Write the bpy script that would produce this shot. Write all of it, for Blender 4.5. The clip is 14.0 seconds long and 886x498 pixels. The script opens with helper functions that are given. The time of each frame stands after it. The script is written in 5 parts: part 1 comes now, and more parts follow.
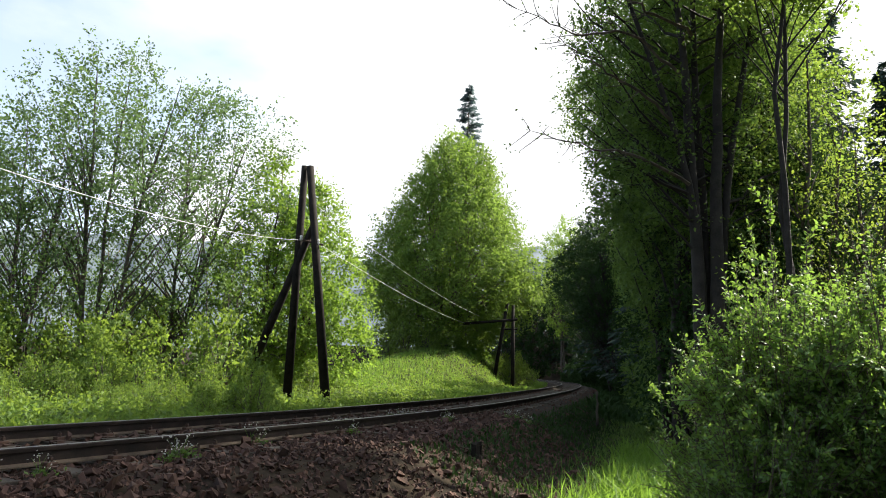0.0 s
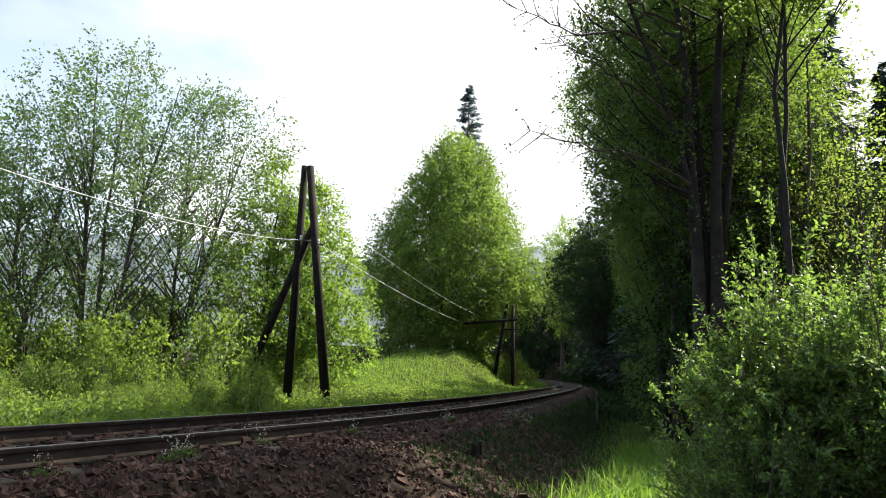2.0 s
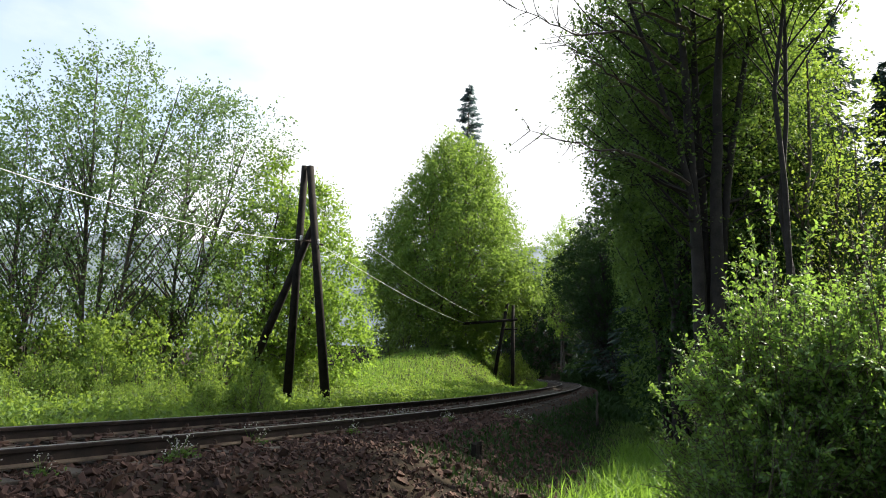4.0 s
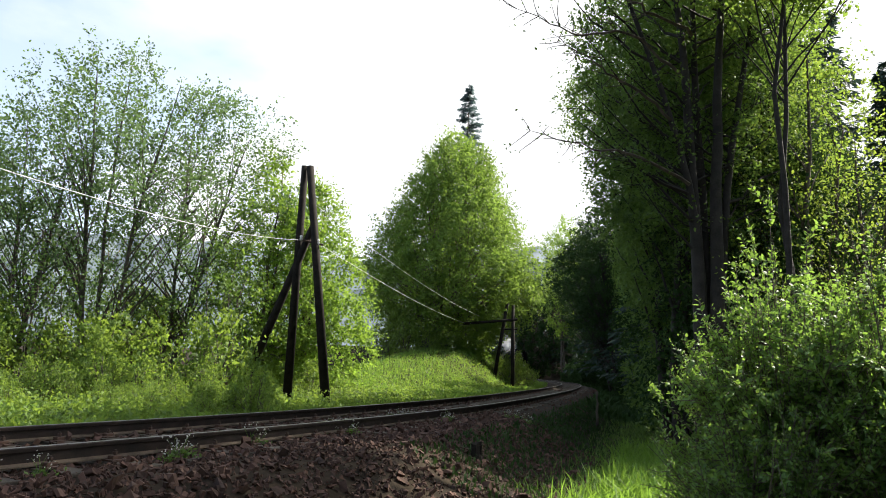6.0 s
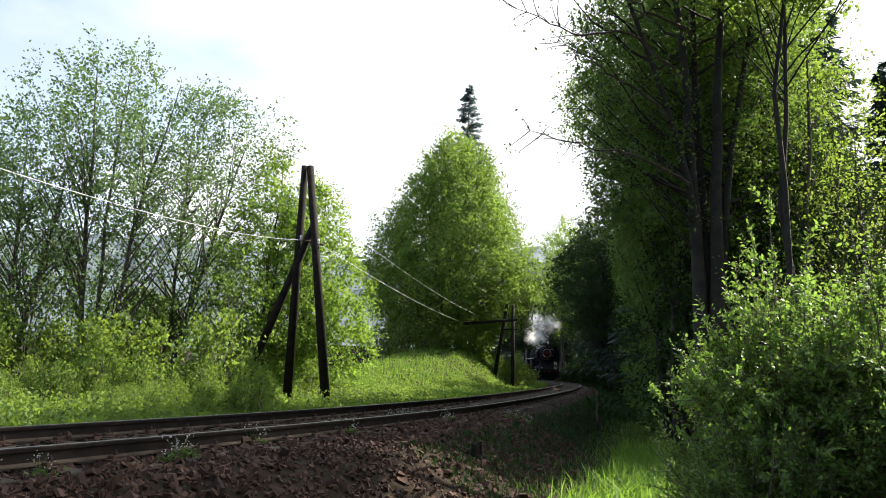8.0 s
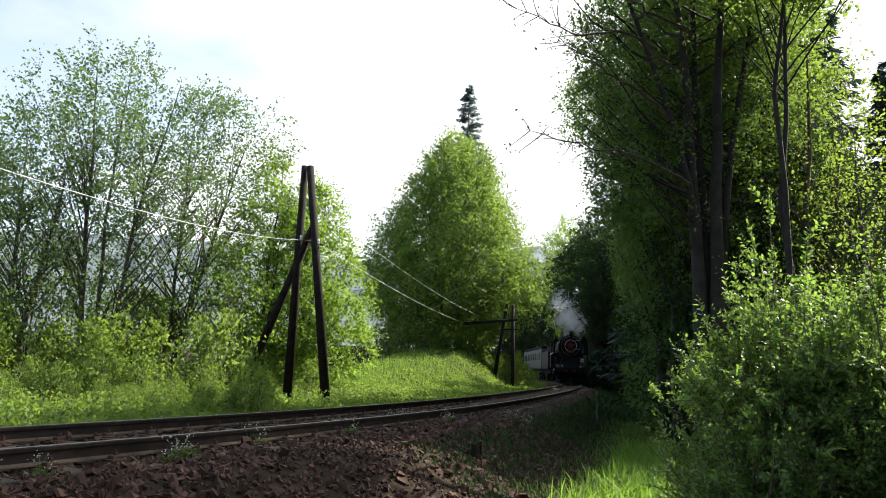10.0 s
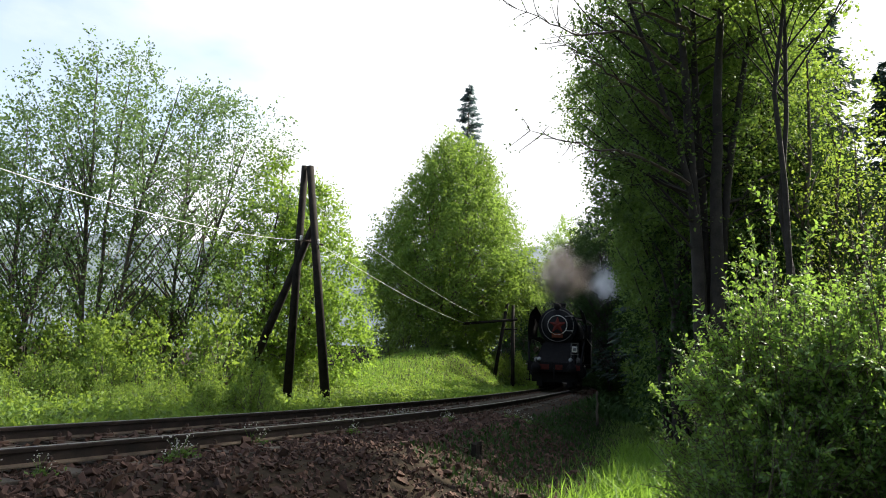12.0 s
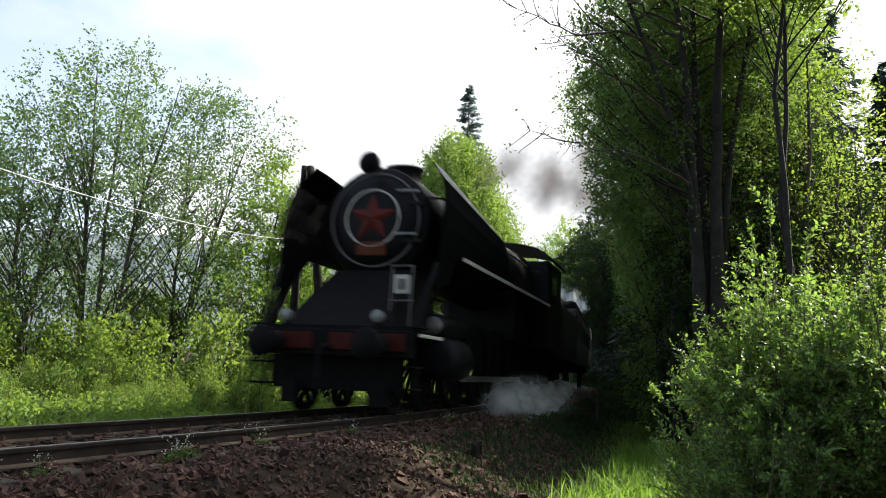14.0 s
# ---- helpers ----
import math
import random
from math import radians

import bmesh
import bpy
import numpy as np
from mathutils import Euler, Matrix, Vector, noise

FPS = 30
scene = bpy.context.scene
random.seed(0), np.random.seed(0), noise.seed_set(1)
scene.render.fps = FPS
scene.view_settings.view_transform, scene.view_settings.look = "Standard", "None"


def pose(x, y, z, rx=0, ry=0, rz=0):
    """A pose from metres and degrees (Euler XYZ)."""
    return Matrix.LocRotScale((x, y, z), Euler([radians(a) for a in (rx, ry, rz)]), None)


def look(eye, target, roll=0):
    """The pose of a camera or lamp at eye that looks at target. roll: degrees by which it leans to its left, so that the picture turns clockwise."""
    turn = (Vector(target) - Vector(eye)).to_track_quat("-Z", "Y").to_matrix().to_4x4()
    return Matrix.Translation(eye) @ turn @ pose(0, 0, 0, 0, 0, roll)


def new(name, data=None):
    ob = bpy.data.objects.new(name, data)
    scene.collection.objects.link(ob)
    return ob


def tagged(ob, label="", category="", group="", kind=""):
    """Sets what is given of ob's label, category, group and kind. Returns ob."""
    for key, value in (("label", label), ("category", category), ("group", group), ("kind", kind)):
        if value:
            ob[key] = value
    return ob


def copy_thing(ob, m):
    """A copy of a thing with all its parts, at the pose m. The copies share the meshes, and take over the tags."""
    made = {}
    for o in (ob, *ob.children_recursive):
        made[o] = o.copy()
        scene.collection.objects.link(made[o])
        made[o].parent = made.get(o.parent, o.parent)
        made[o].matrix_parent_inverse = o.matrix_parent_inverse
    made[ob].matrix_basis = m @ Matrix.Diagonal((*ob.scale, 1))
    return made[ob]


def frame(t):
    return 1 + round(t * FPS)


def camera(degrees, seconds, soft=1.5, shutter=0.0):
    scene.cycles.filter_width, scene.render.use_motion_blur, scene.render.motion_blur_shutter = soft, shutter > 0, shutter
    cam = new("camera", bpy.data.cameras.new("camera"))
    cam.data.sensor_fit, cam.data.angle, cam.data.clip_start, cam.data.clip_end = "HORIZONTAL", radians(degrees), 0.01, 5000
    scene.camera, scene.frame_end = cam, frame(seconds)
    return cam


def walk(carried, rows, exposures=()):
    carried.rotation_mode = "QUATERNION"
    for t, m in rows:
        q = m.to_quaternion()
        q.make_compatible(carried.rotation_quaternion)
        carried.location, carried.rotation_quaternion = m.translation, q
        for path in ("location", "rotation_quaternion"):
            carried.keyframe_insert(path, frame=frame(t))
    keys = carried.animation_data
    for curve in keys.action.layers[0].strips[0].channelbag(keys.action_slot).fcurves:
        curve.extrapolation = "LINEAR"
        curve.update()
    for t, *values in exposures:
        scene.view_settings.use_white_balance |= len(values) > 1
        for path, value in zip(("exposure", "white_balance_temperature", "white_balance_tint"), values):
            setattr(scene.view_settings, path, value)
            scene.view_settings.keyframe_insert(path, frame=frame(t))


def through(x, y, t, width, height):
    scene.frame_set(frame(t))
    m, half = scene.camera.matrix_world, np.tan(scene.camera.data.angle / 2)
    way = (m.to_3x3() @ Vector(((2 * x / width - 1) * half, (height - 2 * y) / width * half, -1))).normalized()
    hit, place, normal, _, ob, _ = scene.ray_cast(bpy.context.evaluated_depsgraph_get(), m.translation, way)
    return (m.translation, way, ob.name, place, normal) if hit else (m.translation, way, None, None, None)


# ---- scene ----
# A still camera beside a curved single track; a steam train comes round the bend.
cam = camera(62.66, 14.0, soft=1.0, shutter=0.5)
EYE = (0.0, 0.0, 0.757)
VIEW = look(EYE, (0.0, math.cos(0.1615), 0.757 + math.sin(0.1615)), 2.56)
walk(cam, [(0.0, VIEW), (14.0, VIEW)])

# ---- light ----
SUN_AZ, SUN_EL = 56.0, 42.0      # degrees clockwise from +Y, degrees up
sun_dir = Vector((math.sin(radians(SUN_AZ)) * math.cos(radians(SUN_EL)),
                  math.cos(radians(SUN_AZ)) * math.cos(radians(SUN_EL)),
                  math.sin(radians(SUN_EL))))
sun = new("sun", bpy.data.lights.new("sun", "SUN"))
sun.data.energy, sun.data.angle, sun.data.color = 5.0, radians(0.6), (1.0, 0.93, 0.80)
sun.matrix_world = look(sun_dir * 50, (0, 0, 0))
scene.view_settings.exposure = 1.45

world = bpy.data.worlds.new("sky")
scene.world = world
world.use_nodes = True
wn, wl = world.node_tree.nodes, world.node_tree.links
wn.clear()
w_out = wn.new("ShaderNodeOutputWorld")
w_bg = wn.new("ShaderNodeBackground")
w_sky = wn.new("ShaderNodeTexSky")
w_sky.sky_type, w_sky.sun_disc = "NISHITA", False
w_sky.sun_elevation, w_sky.sun_rotation = radians(SUN_EL), radians(SUN_AZ)
w_sky.air_density, w_sky.dust_density, w_sky.ozone_density = 1.0, 2.5, 1.0
w_bg.inputs["Strength"].default_value = 0.044
# thin bright cloud, broken by blue towards the side away from the sun
w_tc = wn.new("ShaderNodeTexCoord")
w_map = wn.new("ShaderNodeMapping")
w_map.inputs["Scale"].default_value = (1.0, 1.0, 2.4)
w_noise = wn.new("ShaderNodeTexNoise")
w_noise.inputs["Scale"].default_value, w_noise.inputs["Detail"].default_value = 2.3, 7.0
w_dot = wn.new("ShaderNodeVectorMath")
w_dot.operation = "DOT_PRODUCT"
w_dot.inputs[1].default_value = (0.34, 0.87, 0.36)
w_add = wn.new("ShaderNodeMath")
w_add.operation = "MULTIPLY_ADD"
w_add.inputs[1].default_value = 0.75
w_ramp = wn.new("ShaderNodeMapRange")
w_ramp.inputs["From Min"].default_value, w_ramp.inputs["From Max"].default_value = 0.97, 1.18
w_ramp.inputs["To Min"].default_value = 0.3
w_mix = wn.new("ShaderNodeMix")
w_mix.data_type = "RGBA"
w_mix.inputs["B"].default_value = (10.5, 10.7, 11.0, 1)
wl.new(w_tc.outputs["Generated"], w_map.inputs["Vector"])
wl.new(w_map.outputs["Vector"], w_noise.inputs["Vector"])
wl.new(w_tc.outputs["Generated"], w_dot.inputs[0])
wl.new(w_dot.outputs["Value"], w_add.inputs[0])
wl.new(w_noise.outputs["Fac"], w_add.inputs[2])
wl.new(w_add.outputs["Value"], w_ramp.inputs["Value"])
wl.new(w_ramp.outputs["Result"], w_mix.inputs["Factor"])
w_gain = wn.new("ShaderNodeVectorMath")
w_gain.operation = "SCALE"
w_gain.inputs["Scale"].default_value = 2.6
wl.new(w_sky.outputs["Color"], w_gain.inputs[0])
wl.new(w_gain.outputs["Vector"], w_mix.inputs["A"])
wl.new(w_mix.outputs["Result"], w_bg.inputs["Color"])
wl.new(w_bg.outputs["Background"], w_out.inputs["Surface"])


# ---- materials ----
def surface(name, dark, light, scale=8.0, rough=0.7, metal=0.0, bump=0.2, fine=60.0, island=False, spec=0.5, per_object=0.0):
    """Two-scale mottled surface: broad stains and fine grain, with relief."""
    m = bpy.data.materials.new(name)
    m.use_nodes = True
    n, l = m.node_tree.nodes, m.node_tree.links
    p = n["Principled BSDF"]
    p.inputs["Roughness"].default_value, p.inputs["Metallic"].default_value = rough, metal
    p.inputs["Specular IOR Level"].default_value = spec
    tc = n.new("ShaderNodeTexCoord")
    a, b = n.new("ShaderNodeTexNoise"), n.new("ShaderNodeTexNoise")
    a.inputs["Scale"].default_value, a.inputs["Detail"].default_value = scale, 5
    b.inputs["Scale"].default_value, b.inputs["Detail"].default_value = fine, 3
    l.new(tc.outputs["Object"], a.inputs["Vector"])
    l.new(tc.outputs["Object"], b.inputs["Vector"])
    add = n.new("ShaderNodeMath")
    add.operation = "MULTIPLY_ADD"
    add.inputs[1].default_value = 0.45
    l.new(b.outputs["Fac"], add.inputs[0])
    l.new(a.outputs["Fac"], add.inputs[2])
    last = add.outputs["Value"]
    if island or per_object:
        src = n.new("ShaderNodeNewGeometry").outputs["Random Per Island"] if island else n.new("ShaderNodeObjectInfo").outputs["Random"]
        more = n.new("ShaderNodeMath")
        more.operation = "MULTIPLY_ADD"
        more.inputs[1].default_value = 0.5 if island else per_object
        l.new(src, more.inputs[0])
        l.new(last, more.inputs[2])
        last = more.outputs["Value"]
    r = n.new("ShaderNodeMapRange")
    r.inputs["From Min"].default_value, r.inputs["From Max"].default_value = 0.5, 1.0 + (0.35 if island or per_object else 0)
    l.new(last, r.inputs["Value"])
    mix = n.new("ShaderNodeMix")
    mix.data_type = "RGBA"
    mix.inputs["A"].default_value, mix.inputs["B"].default_value = (*dark, 1), (*light, 1)
    l.new(r.outputs["Result"], mix.inputs["Factor"])
    l.new(mix.outputs["Result"], p.inputs["Base Color"])
    if bump:
        bn = n.new("ShaderNodeBump")
        bn.inputs["Strength"].default_value, bn.inputs["Distance"].default_value = bump, 0.02
        l.new(add.outputs["Value"], bn.inputs["Height"])
        l.new(bn.outputs["Normal"], p.inputs["Normal"])
    return m


def leaf_material(name, dark, light, glow, through=0.5, rough=0.6, spec=0.3):
    """Leaf blades: coloured leaf by leaf, glossy above, letting light through."""
    m = bpy.data.materials.new(name)
    m.use_nodes = True
    n, l = m.node_tree.nodes, m.node_tree.links
    p, out = n["Principled BSDF"], n["Material Output"]
    p.inputs["Roughness"].default_value, p.inputs["Specular IOR Level"].default_value = rough, spec
    geo = n.new("ShaderNodeNewGeometry")
    tc = n.new("ShaderNodeTexCoord")
    big = n.new("ShaderNodeTexNoise")
    big.inputs["Scale"].default_value, big.inputs["Detail"].default_value = 0.9, 2
    l.new(tc.outputs["Object"], big.inputs["Vector"])
    add = n.new("ShaderNodeMath")
    add.operation = "MULTIPLY_ADD"
    add.inputs[1].default_value = 0.6
    l.new(geo.outputs["Random Per Island"], add.inputs[0])
    l.new(big.outputs["Fac"], add.inputs[2])
    r = n.new("ShaderNodeMapRange")
    r.inputs["From Min"].default_value, r.inputs["From Max"].default_value = 0.42, 1.08
    l.new(add.outputs["Value"], r.inputs["Value"])
    mix = n.new("ShaderNodeMix")
    mix.data_type = "RGBA"
    mix.inputs["A"].default_value, mix.inputs["B"].default_value = (*dark, 1), (*light, 1)
    l.new(r.outputs["Result"], mix.inputs["Factor"])
    l.new(mix.outputs["Result"], p.inputs["Base Color"])
    tr = n.new("ShaderNodeBsdfTranslucent")
    tint = n.new("ShaderNodeMix")
    tint.data_type = "RGBA"
    tint.inputs["Factor"].default_value = 0.65
    tint.inputs["B"].default_value = (*glow, 1)
    l.new(mix.outputs["Result"], tint.inputs["A"])
    l.new(tint.outputs["Result"], tr.inputs["Color"])
    ms = n.new("ShaderNodeMixShader")
    ms.inputs["Fac"].default_value = through
    l.new(p.outputs["BSDF"], ms.inputs[1])
    l.new(tr.outputs["BSDF"], ms.inputs[2])
    l.new(ms.outputs["Shader"], out.inputs["Surface"])
    return m


def plain(name, colour, rough=0.5, metal=0.0):
    m = surface(name, [c * 0.85 for c in colour], colour, 5.0, rough, metal, 0.05, 40.0)
    return m


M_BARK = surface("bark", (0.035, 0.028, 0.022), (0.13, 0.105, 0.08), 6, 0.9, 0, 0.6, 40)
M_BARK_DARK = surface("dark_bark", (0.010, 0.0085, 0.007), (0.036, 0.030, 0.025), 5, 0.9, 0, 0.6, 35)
M_POLE = surface("tarred_wood", (0.007, 0.006, 0.005), (0.026, 0.021, 0.017), 5, 0.85, 0, 0.4, 50, spec=0.15)
M_SLEEPER = surface("weathered_wood", (0.03, 0.025, 0.02), (0.12, 0.10, 0.075), 5, 0.85, 0, 0.5, 45, per_object=0.4, spec=0.2)
M_RAIL = surface("rusty_rail", (0.009, 0.0065, 0.0055), (0.030, 0.019, 0.015), 7, 0.7, 0.1, 0.15, 70, spec=0.25)
M_RAILTOP = surface("worn_steel", (0.13, 0.115, 0.11), (0.24, 0.22, 0.21), 4, 0.38, 0.7, 0.03, 80)
# Tan rail foot: dust, and the light it catches, both in the colour.
M_LIT_DUST = surface("lit_dusty_rail_foot", (0.05, 0.037, 0.027), (0.15, 0.115, 0.08), 6, 0.85, 0, 0.1, 60, spec=0.2)
M_IRON = surface("rusty_iron", (0.03, 0.02, 0.015), (0.11, 0.06, 0.04), 12, 0.8, 0.2, 0.3, 70)
M_STONE = surface("ballast_stone", (0.011, 0.007, 0.0055), (0.12, 0.066, 0.048), 5, 0.9, 0, 0.5, 30, island=True, spec=0.3)
M_SOIL = surface("ground_soil", (0.012, 0.009, 0.006), (0.04, 0.029, 0.018), 1.3, 0.95, 0, 0.6, 12, spec=0.1)
# Blue-grey tone of the ridge is distance haze in the base colour.
M_HILL = surface("hazed_hillside", (0.06, 0.085, 0.10), (0.14, 0.175, 0.19), 0.035, 0.95, 0, 0.4, 0.2)
M_LEAF_WILLOW = leaf_material("willow_leaf", (0.028, 0.058, 0.018), (0.105, 0.175, 0.065), (0.20, 0.32, 0.09), 0.45)
M_LEAF_LIME = leaf_material("lime_green_leaf", (0.028, 0.070, 0.015), (0.18, 0.29, 0.05), (0.38, 0.57, 0.065), 0.5)
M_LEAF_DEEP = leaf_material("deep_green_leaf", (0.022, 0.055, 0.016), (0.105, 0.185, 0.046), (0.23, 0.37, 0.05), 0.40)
M_LEAF_BUSH = leaf_material("bush_leaf", (0.022, 0.062, 0.018), (0.13, 0.245, 0.062), (0.32, 0.50, 0.065), 0.46, 0.48, 0.35)
M_LEAF_SHRUB = leaf_material("shrub_leaf", (0.019, 0.048, 0.012), (0.145, 0.235, 0.042), (0.37, 0.52, 0.065), 0.42)
# The green leaf again but darker: shade put into the colour.
M_LEAF_SHADE = leaf_material("shaded_leaf", (0.012, 0.031, 0.010), (0.036, 0.072, 0.022), (0.075, 0.14, 0.03), 0.18, 0.7, 0.1)
M_LEAF_LINDEN = leaf_material("linden_leaf", (0.030, 0.070, 0.015), (0.135, 0.225, 0.045), (0.34, 0.50, 0.07), 0.46)
# Yellower leaf for two right-hand trees: sunlight put into the colour.
M_LEAF_SUNLIT = leaf_material("sunlit_leaf", (0.04, 0.085, 0.014), (0.14, 0.22, 0.04), (0.38, 0.50, 0.06), 0.48)
M_NEEDLE = leaf_material("spruce_needle", (0.016, 0.036, 0.027), (0.05, 0.085, 0.065), (0.05, 0.08, 0.05), 0.2, 0.6)
# Bluer, paler needles: haze and sky glare put into the colour.
M_NEEDLE_HAZE = leaf_material("hazed_spruce_needle", (0.030, 0.055, 0.055), (0.10, 0.145, 0.145), (0.20, 0.28, 0.27), 0.5, 0.6)
M_GRASS = leaf_material("grass_blade", (0.038, 0.092, 0.014), (0.135, 0.255, 0.038), (0.29, 0.47, 0.055), 0.5, 0.5)
M_PETAL = leaf_material("white_petal", (0.62, 0.62, 0.55), (0.82, 0.82, 0.78), (0.7, 0.7, 0.65), 0.4)
M_WIRE = surface("aluminium_wire", (0.35, 0.35, 0.34), (0.6, 0.6, 0.58), 8, 0.4, 0.6, 0.05)
M_CERAMIC = plain("white_porcelain", (0.6, 0.58, 0.54), 0.25)


# ---- builders ----
def mesh_object(name, bm, material, parent=None, label="", smooth=False):
    me = bpy.data.meshes.new(name)
    bm.to_mesh(me)
    bm.free()
    me.polygons.foreach_set("use_smooth", [smooth] * len(me.polygons))
    for mm in material if isinstance(material, (list, tuple)) else [material]:
        me.materials.append(mm)
    ob = new(name, me)
    if parent:
        ob.parent = parent
    if label:
        tagged(ob, label)
    return ob


def part(name, bm, material, parent, label="", smooth=False):
    return mesh_object(name, bm, material, parent, label, smooth)


def array_mesh(name, verts, faces, material, parent=None):
    """A mesh from numpy arrays; faces is an (n, 3) or (n, 4) array."""
    me = bpy.data.meshes.new(name)
    k = faces.shape[1]
    me.vertices.add(len(verts))
    me.vertices.foreach_set("co", np.asarray(verts, dtype=np.float32).ravel())
    me.loops.add(faces.size)
    me.loops.foreach_set("vertex_index", faces.astype(np.int32).ravel())
    me.polygons.add(len(faces))
    me.polygons.foreach_set("loop_start", np.arange(0, faces.size, k, dtype=np.int32))
    me.update(calc_edges=True)
    me.polygons.foreach_set("use_smooth", np.zeros(len(faces), dtype=bool))
    me.materials.append(material)
    ob = new(name, me)
    if parent:
        ob.parent = parent
    return ob


def empty(name, m=None):
    ob = new(name)
    ob.empty_display_size = 0.2
    if m is not None:
        ob.matrix_basis = m
    return ob


def add_box(bm, c, size, bevel=0.0, rot=None):
    r = bmesh.ops.create_cube(bm, size=1.0)
    m = Matrix.Translation(c) @ (rot.to_4x4() if rot else Matrix()) @ Matrix.Diagonal((*size, 1))
    bmesh.ops.transform(bm, matrix=m, verts=r["verts"])
    if bevel:
        es = list({e for v in r["verts"] for e in v.link_edges})
        bmesh.ops.bevel(bm, geom=es, offset=bevel, segments=2, affect="EDGES", profile=0.6)


def add_rod(bm, a, b, r0, r1=None, seg=12, caps=True):
    a, b = Vector(a), Vector(b)
    d = b - a
    r = bmesh.ops.create_cone(bm, cap_ends=caps, segments=seg, radius1=r0, radius2=r0 if r1 is None else r1, depth=d.length)
    m = Matrix.Translation((a + b) / 2) @ d.to_track_quat("Z", "Y").to_matrix().to_4x4()
    bmesh.ops.transform(bm, matrix=m, verts=r["verts"])
    return r["verts"]


def add_lathe(bm, prof, axis_m, seg=32):
    """Turn a profile of (radius, height) round the z axis, then place it by axis_m."""
    rings = []
    for r, z in prof:
        rings.append([bm.verts.new(axis_m @ Vector((max(r, 1e-4) * math.cos(2 * math.pi * i / seg), max(r, 1e-4) * math.sin(2 * math.pi * i / seg), z))) for i in range(seg)])
    for p, q in zip(rings, rings[1:]):
        for i in range(seg):
            bm.faces.new((p[i], p[(i + 1) % seg], q[(i + 1) % seg], q[i]))


def tubes(paths, sides=5):
    """Arrays of tapered tubes. Each path: (points (n, 3), radii (n))."""
    vs, fs, base = [], [], 0
    for pts, rad in paths:
        pts = np.asarray(pts, float)
        n = len(pts)
        t = np.gradient(pts, axis=0)
        t /= np.linalg.norm(t, axis=1)[:, None] + 1e-9
        ref = np.where(np.abs(t[:, 2:3]) > 0.9, [[1.0, 0, 0]], [[0, 0, 1.0]])
        u = np.cross(t, ref)
        u /= np.linalg.norm(u, axis=1)[:, None] + 1e-9
        v = np.cross(t, u)
        ang = np.arange(sides) * 2 * math.pi / sides
        ring = pts[:, None] + np.asarray(rad)[:, None, None] * (np.cos(ang)[None, :, None] * u[:, None] + np.sin(ang)[None, :, None] * v[:, None])
        vs.append(ring.reshape(-1, 3))
        i, j = np.meshgrid(np.arange(n - 1), np.arange(sides), indexing="ij")
        a = base + i * sides + j
        b = base + i * sides + (j + 1) % sides
        fs.append(np.stack([a, b, b + sides, a + sides], -1).reshape(-1, 4))
        base += n * sides
    return np.concatenate(vs), np.concatenate(fs)


def blades(pos, along, size, width, rng, fold=0.25):
    """Folded leaf blades (two triangles each) at pos, pointing along, as arrays."""
    n = len(pos)
    along = along / (np.linalg.norm(along, axis=1)[:, None] + 1e-9)
    side = np.cross(along, rng.normal(size=(n, 3)))
    side /= np.linalg.norm(side, axis=1)[:, None] + 1e-9
    up = np.cross(side, along)
    L = (size * rng.uniform(0.6, 1.25, n))[:, None]
    w = L * width
    v = np.stack([pos, pos + along * L * 0.45 + side * w + up * w * fold, pos + along * L, pos + along * L * 0.45 - side * w + up * w * fold], 1).reshape(-1, 3)
    k = np.arange(n)[:, None] * 4
    f = np.concatenate([k + np.array([[0, 1, 2]]), k + np.array([[0, 2, 3]])], 1).reshape(-1, 3)
    return v, f


def leaves(pos, along, size, width, rng, fold=0.25):
    """Pointed oval leaves (four triangles each), folded along the midrib, as arrays."""
    n = len(pos)
    along = along / (np.linalg.norm(along, axis=1)[:, None] + 1e-9)
    side = np.cross(along, np.array([[0, 0, 1.0]]) + rng.normal(0, 0.55, (n, 3)))
    side /= np.linalg.norm(side, axis=1)[:, None] + 1e-9
    up = np.cross(side, along)
    L = (size * rng.uniform(0.55, 1.25, n))[:, None]
    w = L * width
    droop = up * L * rng.uniform(-0.12, 0.04, (n, 1))
    a, b = along * L * 0.28, along * L * 0.66
    v = np.stack([pos, pos + a + side * w + up * w * fold, pos + b + side * w * 0.8 + up * w * fold, pos + along * L + droop,
                  pos + b - side * w * 0.8 + up * w * fold, pos + a - side * w + up * w * fold], 1).reshape(-1, 3)
    k = np.arange(n)[:, None] * 6
    f = np.concatenate([k + np.array([t]) for t in ([0, 1, 5], [1, 2, 5], [2, 4, 5], [2, 3, 4])], 1).reshape(-1, 3)
    return v, f


# ---- the line of the track ----
def heading(s):
    """Degrees of the line, clockwise from +Y, in radians; s runs away from the camera."""
    if s < 24:
        return 0.261 + (24 - s) ** 2 * 0.00033
    if s < 44:
        return 0.261 - 0.0016 * (s - 24) - (s - 24) ** 2 * 0.00003
    if s < 110:
        k = min(max((s - 56) / 14.0, 0.0), 1.0)
        return 0.217 - 0.0032 * (s - 44) - 0.06 * k * k * (3 - 2 * k)
    return -0.054 - 0.008 * (s - 110)


STEP = 0.25
S_ALL = np.arange(-60, 232, STEP)
TURN = np.array([heading(max(s, -22.0)) for s in S_ALL])
LINE = np.stack([np.cumsum(np.sin(TURN)) * STEP, np.cumsum(np.cos(TURN)) * STEP], 1)
LINE += np.array([-3.78, 6.42]) - LINE[int(60 / STEP)]
GRADE = -0.0023


